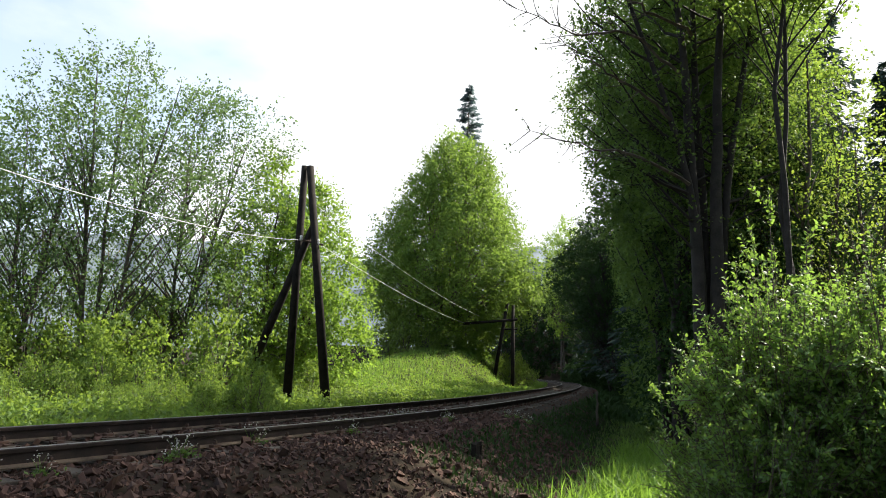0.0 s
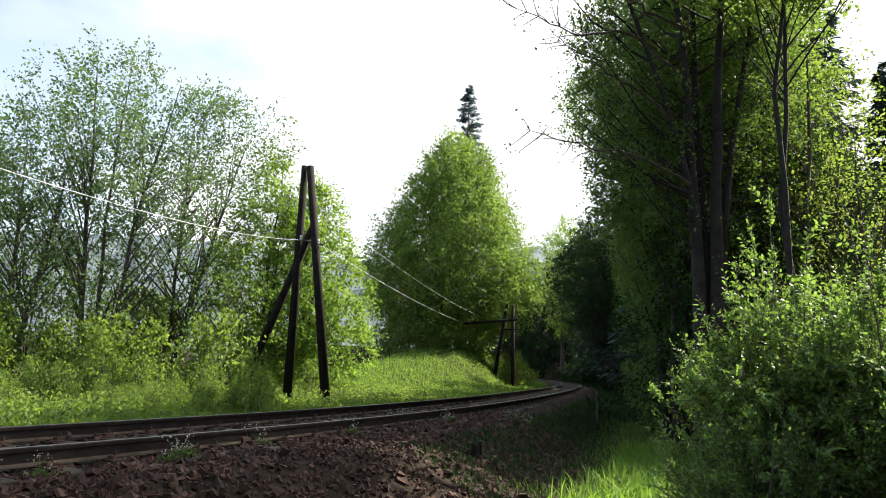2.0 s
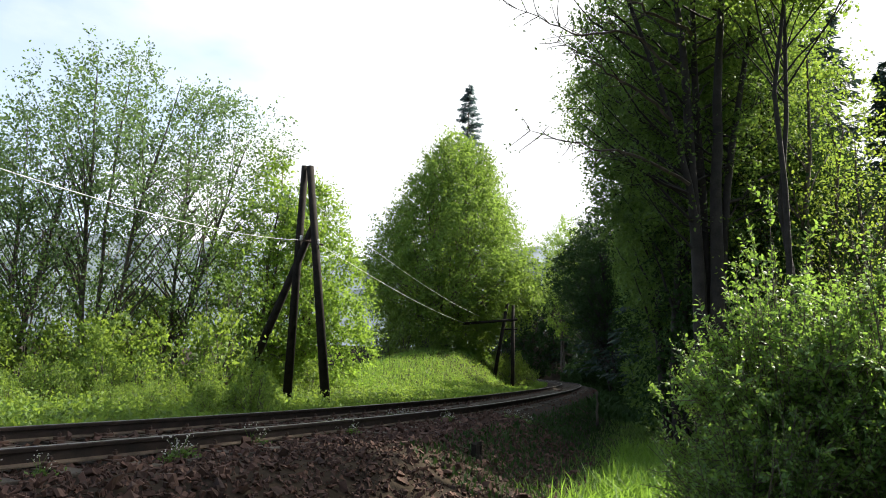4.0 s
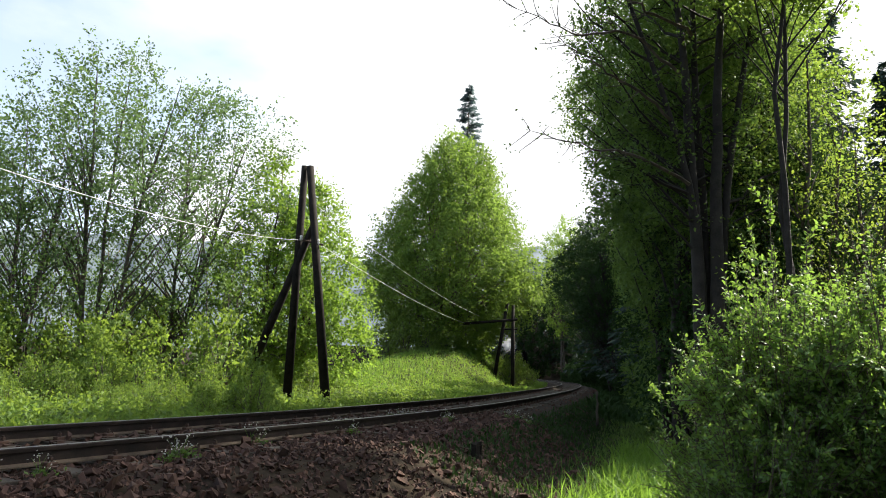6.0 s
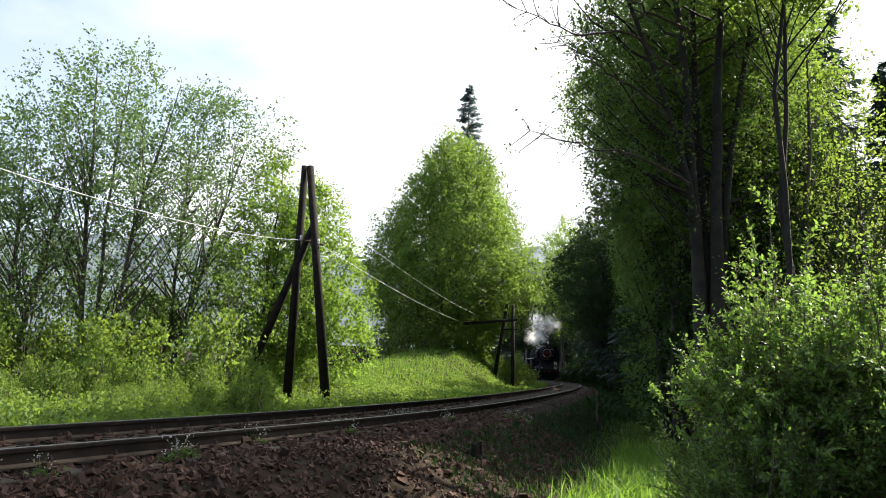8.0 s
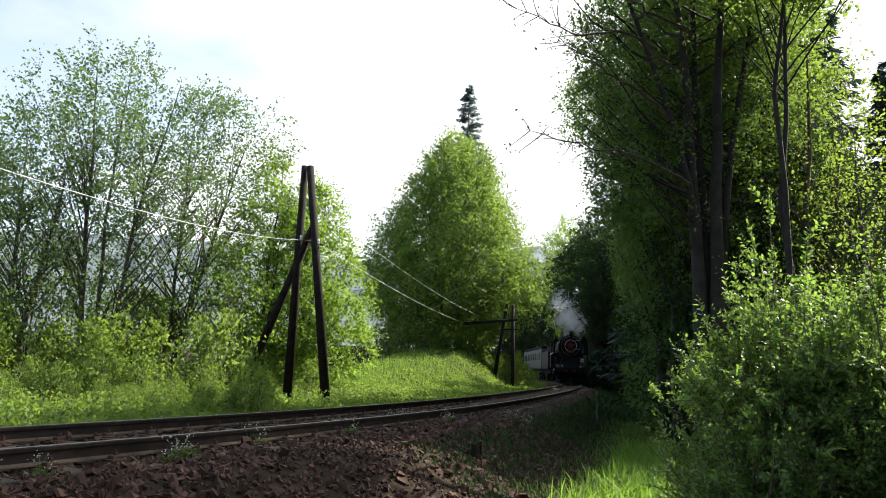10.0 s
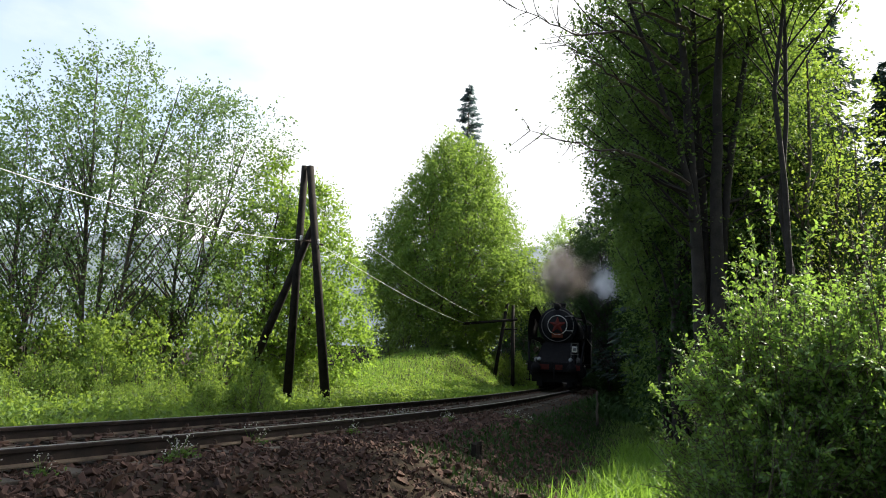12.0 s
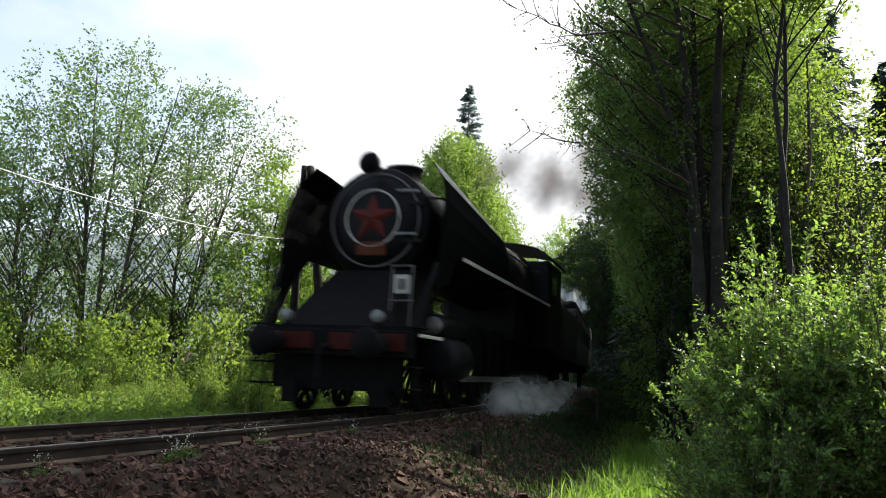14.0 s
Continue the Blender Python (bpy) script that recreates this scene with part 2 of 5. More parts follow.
def on_track(s, d=0.0, z=0.0):
    """Point at s along the line, d to its right (the camera's side), z above the rails."""
    x, y, a = np.interp(s, S_ALL, LINE[:, 0]), np.interp(s, S_ALL, LINE[:, 1]), np.interp(s, S_ALL, TURN)
    return Vector((x + d * math.cos(a), y - d * math.sin(a), z + GRADE * s))


def track_coords(x, y):
    """s and d of points of the plan (arrays)."""
    x, y = np.asarray(x, float), np.asarray(y, float)
    s, d = np.zeros(x.size), np.zeros(x.size)
    xf, yf = x.ravel(), y.ravel()
    pick = slice(None, None, 4)
    P, A, SS = LINE[pick], TURN[pick], S_ALL[pick]
    for i in range(0, x.size, 4000):
        dx, dy = xf[i:i + 4000, None] - P[None, :, 0], yf[i:i + 4000, None] - P[None, :, 1]
        k = np.argmin(dx * dx + dy * dy, axis=1)
        r = np.arange(len(k))
        a = A[k]
        s[i:i + 4000] = SS[k] + dx[r, k] * np.sin(a) + dy[r, k] * np.cos(a)
        d[i:i + 4000] = dx[r, k] * np.cos(a) - dy[r, k] * np.sin(a)
    return s.reshape(x.shape), d.reshape(x.shape)


def smooth(a, b, x):
    t = np.clip((x - a) / (b - a), 0, 1)
    return t * t * (3 - 2 * t)


def wave(x, y):
    return np.sin(x * 0.71 + 1.3) * np.cos(y * 0.53) * 0.5 + np.sin(x * 1.9 + y * 1.3) * 0.25 + np.sin(x * 3.7 - y * 2.9 + 1) * 0.12


def ground_z(x, y):
    """Height of the ground: bed of the track, its shoulders, the banks, the valley."""
    s, d = track_coords(x, y)
    rail = GRADE * np.clip(s, -20, 110)
    left, right = np.maximum(-d, 0), np.maximum(d, 0)
    z = rail - 0.185 - 0.03 * smooth(1.2, 1.6, right)
    z = z - 0.70 * smooth(1.6, 3.4, right) - 0.1 * smooth(3.3, 7, right)
    z = z + smooth(12, 24, s) * smooth(5.5, 16, right) * 5.0
    z = z - 0.14 * smooth(1.4, 2.6, left)
    z = z + smooth(5, 26, s) * (0.35 * smooth(4.6, 8.5, left) + 0.2 * smooth(7, 15, left))
    z = z + smooth(24, 42, s) * 2.0 * smooth(3.0, 6.5, left) * (1 - 0.85 * smooth(8.0, 13.0, left) * (1 - smooth(40, 48, s)))
    z = z - smooth(16, 90, left) * 14.0
    z = z + wave(x, y) * 0.07 * smooth(1.6, 3.5, np.abs(d))
    return z


def ground_at(x, y):
    return float(ground_z(np.array([x]), np.array([y]))[0])


def along_view(px, depth):
    """Plan position at that pixel column and distance ahead, to fit the camera's view."""
    return ((px - 784.0) / 1288.0 * depth, depth)


# ---- ground and distance ----
def build_ground():
    u = np.linspace(-1, 1, 250)
    gx = np.sinh(u * 7.2) * 2600 / math.sinh(7.2) + 0.5
    gy = np.sinh(u * 7.2) * 2600 / math.sinh(7.2) + 11
    X, Y = np.meshgrid(gx, gy, indexing="ij")
    Z = ground_z(X, Y)
    n = len(u)
    i, j = np.meshgrid(np.arange(n - 1), np.arange(n - 1), indexing="ij")
    a = (i * n + j).ravel()
    g = array_mesh("ground", np.stack([X, Y, Z], -1).reshape(-1, 3), np.stack([a, a + n, a + n + 1, a + 1], 1), M_SOIL)
    g.data.polygons.foreach_set("use_smooth", [True] * len(g.data.polygons))
    tagged(g, "grassy ground with soil showing beside the track", "ground", kind="structure")


def build_hill():
    """A wooded ridge across the valley, its haze painted as blue-grey colour."""
    na, nr = 160, 26
    az = np.radians(np.linspace(-75, 40, na))
    rr = np.linspace(0, 1, nr)
    A, R = np.meshgrid(az, rr, indexing="ij")
    dist = 330 + R * 420
    crest = 128 + 14 * np.sin(A * 5 + 0.4) + 6 * np.sin(A * 13) + 2.2 * np.sin(A * 61) + 1.6 * np.sin(A * 143 + 2) - 14 * smooth(-0.3, 0.1, A)
    Z = -22 + (crest + 12) * smooth(0, 1, R) + 2.5 * np.sin(A * 90 + R * 40) * R
    V = np.stack([np.sin(A) * dist, np.cos(A) * dist, Z], -1).reshape(-1, 3)
    i, j = np.meshgrid(np.arange(na - 1), np.arange(nr - 1), indexing="ij")
    a = (i * nr + j).ravel()
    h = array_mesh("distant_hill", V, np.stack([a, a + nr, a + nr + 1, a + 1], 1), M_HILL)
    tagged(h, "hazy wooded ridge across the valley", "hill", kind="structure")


# ---- the track ----
def rail_mesh(side, s0, s1):
    """A flat-bottomed rail swept along the line; the running surface is worn bright."""
    prof = [(-0.0625, -0.149), (0.0625, -0.149), (0.0625, -0.139), (0.012, -0.122), (0.008, -0.045), (0.033, -0.036), (0.035, -0.010), (0.028, -0.001), (-0.028, -0.001), (-0.035, -0.010), (-0.033, -0.036), (-0.008, -0.045), (-0.012, -0.122), (-0.0625, -0.139)]
    ss = np.arange(s0, s1, 0.75)
    n = len(prof)
    V = [on_track(s, side + x, z) for s in ss for x, z in prof]
    F, mat = [], []
    for i in range(len(ss) - 1):
        for j in range(n):
            F.append((i * n + j, i * n + (j + 1) % n, (i + 1) * n + (j + 1) % n, (i + 1) * n + j))
            mat.append(1 if j == 7 else 2 if j in (1, 2, 12, 13) else 0)
    me = bpy.data.meshes.new("rail")
    me.from_pydata([tuple(v) for v in V], [], F)
    me.materials.append(M_RAIL)
    me.materials.append(M_RAILTOP)
    me.materials.append(M_LIT_DUST)
    me.polygons.foreach_set("material_index", mat)
    return me


def build_track():
    track = empty("railway_track")
    tagged(track, "curved single railway track with rusty rails on worn sleepers", "railway track")
    for side in (0.75, -0.755):
        r = new("rail", rail_mesh(side, -26, 126))
        r.parent = track
        tagged(r, "rusty rail with a worn bright head")
    bm = bmesh.new()
    add_box(bm, (0, 0, 0), (2.5, 0.25, 0.15), 0.015)
    sl = bpy.data.meshes.new("sleeper")
    bm.to_mesh(sl)
    bm.free()
    sl.materials.append(M_SLEEPER)
    bm = bmesh.new()
    add_box(bm, (0, 0, 0.008), (0.34, 0.16, 0.016), 0.004)
    for x in (-0.10, 0.10):
        add_box(bm, (x, 0, 0.03), (0.07, 0.10, 0.035), 0.008)
        add_rod(bm, (x, 0, 0.04), (x, 0, 0.095), 0.013, seg=8)
        add_rod(bm, (x, 0, 0.055), (x, 0, 0.08), 0.024, seg=6)
    fa = bpy.data.meshes.new("rail_fastening")
    bm.to_mesh(fa)
    bm.free()
    fa.materials.append(M_IRON)
    rng = random.Random(4)
    s = 1.18 - 0.62 * 20
    while s < 92:
        a = np.interp(s, S_ALL, TURN)
        ob = new("sleeper", sl)
        p = on_track(s + rng.uniform(-0.02, 0.02), rng.uniform(-0.03, 0.03), -0.165 - 0.075)
        ob.matrix_basis = Matrix.Translation(p) @ pose(0, 0, 0, 0, rng.uniform(-0.4, 0.4), -math.degrees(a) + rng.uniform(-0.8, 0.8))
        ob.parent = track
        if s < 32:
            for side in (0.75, -0.755):
                f = new("rail_fastening", fa)
                f.matrix_basis = Matrix.Translation(on_track(s, side, -0.165)) @ pose(0, 0, 0, 0, 0, -math.degrees(a))
                f.parent = track
        s += 0.62


def build_ballast():
    """Broken stone round the sleepers and down the shoulders."""
    rng = np.random.default_rng(7)
    n1, n2, n3 = 7000, 22000, 2500
    s = np.concatenate([rng.uniform(-5, 12, n1), rng.uniform(-3, 11, n2), rng.uniform(10, 48, n3)])
    d = np.concatenate([rng.uniform(-1.7, 1.7, n1), rng.uniform(0.9, 5.4, n2), rng.uniform(-1.7, 2.8, n3)])
    tail = np.random.default_rng(8)
    s = s - np.where(tail.uniform(size=len(s)) < 0.12, tail.gamma(2.0, 3.5, len(s)), 0.0) * (s < 11)
    keep = rng.uniform(size=len(s)) > smooth(3.0, 4.8, d) * np.where(s < 6.5, 0.45, 0.95)
    s, d = s[keep], d[keep]
    x = np.interp(s, S_ALL, LINE[:, 0]) + d * np.cos(np.interp(s, S_ALL, TURN))
    y = np.interp(s, S_ALL, LINE[:, 1]) - d * np.sin(np.interp(s, S_ALL, TURN))
    size = rng.gamma(5.0, 0.0039, len(s)).clip(0.010, 0.042) * np.where(rng.uniform(size=len(s)) > 0.93, 1.6, 1.0)
    z = ground_z(x, y) + size * rng.uniform(-0.2, 0.9, len(s))
    corners = np.array([(x, y, z) for x in (-1, 1) for y in (-1, 1) for z in (-1, 1)], float)
    quads = np.array([(0, 1, 3, 2), (4, 6, 7, 5), (0, 4, 5, 1), (2, 3, 7, 6), (0, 2, 6, 4), (1, 5, 7, 3)])
    n = len(s)
    v = corners[None] * rng.uniform(0.45, 1.1, (n, 8, 1)) + rng.normal(0, 0.16, (n, 8, 3))
    v *= size[:, None, None] * rng.uniform([0.8, 0.6, 0.3], [1.5, 1.1, 0.65], (n, 3))[:, None]
    q = rng.normal(size=(n, 4))
    q /= np.linalg.norm(q, axis=1)[:, None]
    w, a, b, c = q.T
    Rm = np.stack([1 - 2 * (b * b + c * c), 2 * (a * b - c * w), 2 * (a * c + b * w), 2 * (a * b + c * w), 1 - 2 * (a * a + c * c), 2 * (b * c - a * w), 2 * (a * c - b * w), 2 * (b * c + a * w), 1 - 2 * (a * a + b * b)], -1).reshape(n, 3, 3)
    v = np.einsum("nij,nkj->nki", Rm, v) + np.stack([x, y, z], -1)[:, None]
    f = (np.arange(n)[:, None, None] * 8 + quads[None]).reshape(-1, 4)
    ob = array_mesh("ballast", v.reshape(-1, 3), f, M_STONE)
    tagged(ob, "reddish-brown broken stone ballast beside the rails", "ballast", kind="stuff")


# ---- poles and wires ----
def view_point(px, py, depth):
    """The point at that pixel and depth, so that things fit the camera's view."""
    m = VIEW.to_3x3()
    way = m @ Vector(((px - 784.0) / 1288.0, (441.0 - py) / 1288.0, -1.0))
    return Vector(EYE) + way * (depth / way.y)


def line_poles():
    near = empty("telegraph_pole")
    tagged(near, "tarred wooden A-frame line pole with a raking strut", "telegraph pole", "line poles")
    right_foot, right_top = view_point(577, 724, 19.0), view_point(549, 295, 19.2)
    left_foot, left_top = view_point(508, 700, 20.0), view_point(540, 294, 19.3)
    strut_foot, strut_top = view_point(440, 662, 20.6), view_point(557, 395, 19.25)
    for name, a, b in (("leg", right_foot, right_top), ("leg", left_foot, left_top), ("strut", strut_foot, strut_top)):
        bm = bmesh.new()
        k = (a - b).normalized()
        foot = a + k * max(0.0, (a.z - ground_at(a.x, a.y) + 0.15) / max(-k.z, 0.2))
        add_rod(bm, foot, b, 0.125, 0.095, 14)
        part(name, bm, M_POLE, near, "", True)
    bm = bmesh.new()
    add_rod(bm, view_point(530, 424, 19.25), view_point(572, 434, 19.15), 0.03, 0.03, 8)
    part("bracket", bm, M_IRON, near)
    for px, py in ((533, 421), (563, 428)):
        bm = bmesh.new()
        c = view_point(px, py, 19.1)
        add_lathe(bm, [(0.0, -0.08), (0.03, -0.08), (0.045, -0.03), (0.03, 0.0), (0.045, 0.03), (0.02, 0.07), (0.0, 0.075)], Matrix.Translation(c), 12)
        part("insulator", bm, M_CERAMIC, near, "white porcelain insulator", True)
    far = empty("telegraph_pole")
    tagged(far, "distant dark wooden line pole with a crossarm", "telegraph pole", "line poles")
    for a, b, dz in ((view_point(907, 692, 46), view_point(908, 541, 46), 1), (view_point(877, 655, 46.8), view_point(898, 537, 46.2), 1)):
        bm = bmesh.new()
        k = (a - b).normalized()
        foot = a + k * max(0.0, (a.z - ground_at(a.x, a.y) + 0.15) / max(-k.z, 0.2))
        add_rod(bm, foot, b, 0.13, 0.10, 12)
        part("leg", bm, M_POLE, far, "", True)
    bm = bmesh.new()
    add_rod(bm, view_point(820, 573, 46.1), view_point(916, 566, 45.9), 0.085, 0.085, 8)
    part("crossarm", bm, M_POLE, far)
    bm = bmesh.new()
    add_rod(bm, view_point(890, 583, 46.0), view_point(916, 583, 45.9), 0.05, 0.05, 8)
    part("crossarm", bm, M_POLE, far)
    wires = [("overhead_cable", view_point(-420, 155, 5.0), view_point(533, 425, 19.1), 0.25, 0.0055),
             ("overhead_cable", view_point(563, 431, 19.1), view_point(822, 572, 46), 0.2, 0.008),
             ("overhead_cable", view_point(555, 360, 19.1), view_point(850, 560, 46), 0.3, 0.006)]
    for name, a, b, sag, r in wires:
        pts = np.array([a.lerp(b, i / 24.0) - Vector((0, 0, sag * 4 * (i / 24.0) * (1 - i / 24.0))) for i in range(25)])
        v, f = tubes([(pts, np.full(25, r))], 6)
        w = array_mesh(name, v, f, M_WIRE)
        tagged(w, "thin pale line wire strung between wooden poles", "cable", "line wires")


# ---- trees ----
def crown_radius(prof, h):
    return np.interp(h, [p[0] for p in prof], [p[1] for p in prof])


def make_tree(name, label, base, height, radius, prof, stems, clumps, leaves, leaf_size, leaf_mat, seed, spread=0.35, shell=0.55, limb_share=0.5, stem_r=0.14, droop=0.2, width=0.32, lobes=0.22, category="tree", sink=0.1, bark=None, own_limbs=8, wobble=1.0):
    """Stems, limbs reaching to the leaf clumps, and a crown of single leaf blades.
    prof: (height share, radius share) of the crown; stems: (lean x, lean y, top share, x, y)."""
    rng = np.random.default_rng(seed)
    root = empty(name)
    root.location = (base[0], base[1], base[2] - sink)
    tagged(root, label, category)
    paths = []
    for lx, ly, top, ox, oy in stems:
        k = np.linspace(0, 1, 9)
        wob = np.cumsum(rng.normal(0, 0.035, (9, 2)), axis=0) * height * 0.18 * wobble
        wob -= wob[0]
        pts = np.stack([ox + lx * k ** 1.15 + wob[:, 0], oy + ly * k ** 1.15 + wob[:, 1], k * height * top], 1)
        paths.append((pts, stem_r * (1 - 0.86 * k) * rng.uniform(0.75, 1.1)))
    ph = np.array([p[0] for p in prof])
    lo, hi = ph.min(), ph.max()
    # clump centres, thick towards the outside of the crown
    hh = lo + (hi - lo) * rng.uniform(0, 1, clumps * 5)
    rr = crown_radius(prof, hh)
    ok = rng.uniform(size=hh.size) < (rr / max(p[1] for p in prof)) ** 1.4 + 0.05
    hh, rr = hh[ok][:clumps], rr[ok][:clumps]
    ang = rng.uniform(0, 2 * math.pi, hh.size)
    uneven = 1 + lobes * (np.sin(ang * 3 + hh * 9 + seed) + np.sin(ang * 5 - hh * 17 + seed * 2)) * 0.5 + rng.normal(0, 0.06, hh.size)
    rad = radius * rr * uneven * rng.uniform(0, 1, hh.size) ** (0.5 * (1 - shell) + 0.12)
    mean_lean = np.mean([[s[0], s[1]] for s in stems], axis=0)
    C = np.stack([rad * np.cos(ang) + mean_lean[0] * hh * 0.6, rad * np.sin(ang) + mean_lean[1] * hh * 0.6, hh * height], 1)
    limbs = []
    for c in C[: int(len(C) * limb_share)]:
        st, sr = paths[rng.integers(len(paths))] if len(paths) < 3 else min(paths, key=lambda q: np.min(np.linalg.norm(q[0][:, :2] - c[:2], axis=1)))
        dist = math.hypot(c[0], c[1])
        start_z = max(height * 0.12, c[2] - dist * rng.uniform(0.7, 1.3) - height * 0.05)
        zs = st[:, 2]
        a = np.array([np.interp(start_z, zs, st[:, 0]), np.interp(start_z, zs, st[:, 1]), min(start_z, zs[-1])])
        r0 = float(np.interp(start_z, zs, sr)) * 0.5
        k = np.linspace(0, 1, 6)[:, None]
        mid = a + (c - a) * k + np.array([0, 0, 1.0]) * (k * (1 - k)) * dist * rng.uniform(-0.1, 0.35) + rng.normal(0, 0.03, (6, 3)) * dist * (k > 0) * 0.6
        limbs.append((mid, np.maximum(r0, 0.012) * (1 - 0.85 * k[:, 0])))
    v, f = tubes(paths, 9)
    array_mesh("trunk", v, f, bark or M_BARK, root).data.polygons.foreach_set("use_smooth", [True] * len(f))
    limbs.sort(key=lambda q: -float(q[1][0]))
    for lb in limbs[:own_limbs]:
        v, f = tubes([lb], 6)
        array_mesh("limb", v, f, bark or M_BARK, root)
    if len(limbs) > own_limbs:
        v, f = tubes(limbs[own_limbs:], 4)
        tagged(array_mesh("twig", v, f, bark or M_BARK, root), kind="stuff")
    # leaves on short sprays that radiate from each clump
    per = leaves // len(C)
    out = C - np.array([0, 0, height * 0.35])
    out /= np.linalg.norm(out, axis=1)[:, None] + 1e-9
    sprays = 5
    sd = rng.normal(0, 0.75, (len(C), sprays, 3)) + out[:, None]
    sd[..., 2] -= droop
    sd /= np.linalg.norm(sd, axis=2)[..., None]
    t = rng.uniform(0.05, 1, (len(C), sprays, max(1, per // sprays)))
    csize = spread * rng.uniform(0.6, 1.5, (len(C), 1, 1))
    P = C[:, None, None] + sd[:, :, None] * (t * csize)[..., None] * 1.5
    P = P + rng.normal(0, spread * 0.16, P.shape)
    dirs = sd[:, :, None] * 0.6 + rng.normal(0, 0.7, P.shape)
    dirs[..., 2] -= 0.25
    v, f = blades(P.reshape(-1, 3), dirs.reshape(-1, 3), leaf_size, width, rng)
    array_mesh("crown", v, f, leaf_mat, root)
    return root


def make_spruce(label, base, height, radius, seed, tiers=26, sprays=16, mat=None, per=26, name="spruce", needle=0.0):
    """A conifer: straight trunk, whorls of drooping boughs, hung with short needle sprays."""
    rng = np.random.default_rng(seed)
    root = empty(name)
    root.location = (base[0], base[1], base[2] - 0.1)
    tagged(root, label, "tree")
    k = np.linspace(0, 1, 8)
    v, f = tubes([(np.stack([0 * k, 0 * k, k * height], 1), 0.02 * height * 0.55 * (1 - 0.95 * k))], 8)
    array_mesh("trunk", v, f, M_BARK, root)
    boughs, P, Dv = [], [], []
    for i in range(tiers):
        h = 0.12 + 0.86 * i / (tiers - 1)
        L0 = radius * (1 - h) ** 0.85 / 0.9 + 0.12
        for j in range(max(8, int(11 * (1 - h) + 5))):
            a = rng.uniform(0, 2 * math.pi)
            L = L0 * rng.uniform(0.6, 1.15)
            z = h * height + rng.uniform(-0.6, 0.6) * height / tiers * 1.6
            q = np.linspace(0, 1, 5)
            pts = np.stack([np.cos(a) * L * q, np.sin(a) * L * q, z + L * ((0.12 + 0.5 * h * h) * q - 0.55 * q ** 2 + 0.28 * q ** 3)], 1)
            boughs.append((pts, 0.03 * (1 - 0.9 * q) * (L / radius + 0.3)))
            m = int(per * (0.35 + L / radius))
            u = rng.uniform(0.12, 1.0, m)
            pos = np.stack([np.interp(u, q, pts[:, c]) for c in range(3)], 1)
            side = np.array([-math.sin(a), math.cos(a), 0])
            w = rng.normal(0, 1, m)[:, None]
            P.append(pos)
            Dv.append(np.array([math.cos(a), math.sin(a), -0.25]) * 0.8 + side * w * 0.9 + rng.normal(0, 0.25, (m, 3)) + np.array([0, 0, -0.35]))
    v, f = tubes(boughs, 3)
    tagged(array_mesh("bough", v, f, M_BARK, root), kind="stuff")
    v, f = blades(np.concatenate(P), np.concatenate(Dv), needle or 0.1 * radius + 0.16, 0.12 if needle else 0.16, rng, 0.5)
    array_mesh("needles", v, f, mat or M_NEEDLE, root)
    return root


OVAL = [(0.12, 0.25), (0.25, 0.7), (0.45, 1.0), (0.65, 0.92), (0.82, 0.62), (0.94, 0.28), (1.0, 0.06)]
CONE = [(0.04, 0.75), (0.15, 0.95), (0.32, 1.0), (0.5, 0.86), (0.7, 0.62), (0.86, 0.36), (0.96, 0.15), (1.0, 0.04)]
FAN = [(0.22, 0.35), (0.4, 0.7), (0.6, 0.95), (0.75, 1.0), (0.88, 0.8), (0.96, 0.45), (1.0, 0.15)]
SHRUB = [(0.0, 0.55), (0.2, 0.85), (0.45, 1.0), (0.7, 0.85), (0.9, 0.5), (1.0, 0.2)]


def stand(px, depth):
    x, y = along_view(px, depth)
    return (x, y, ground_at(x, y))


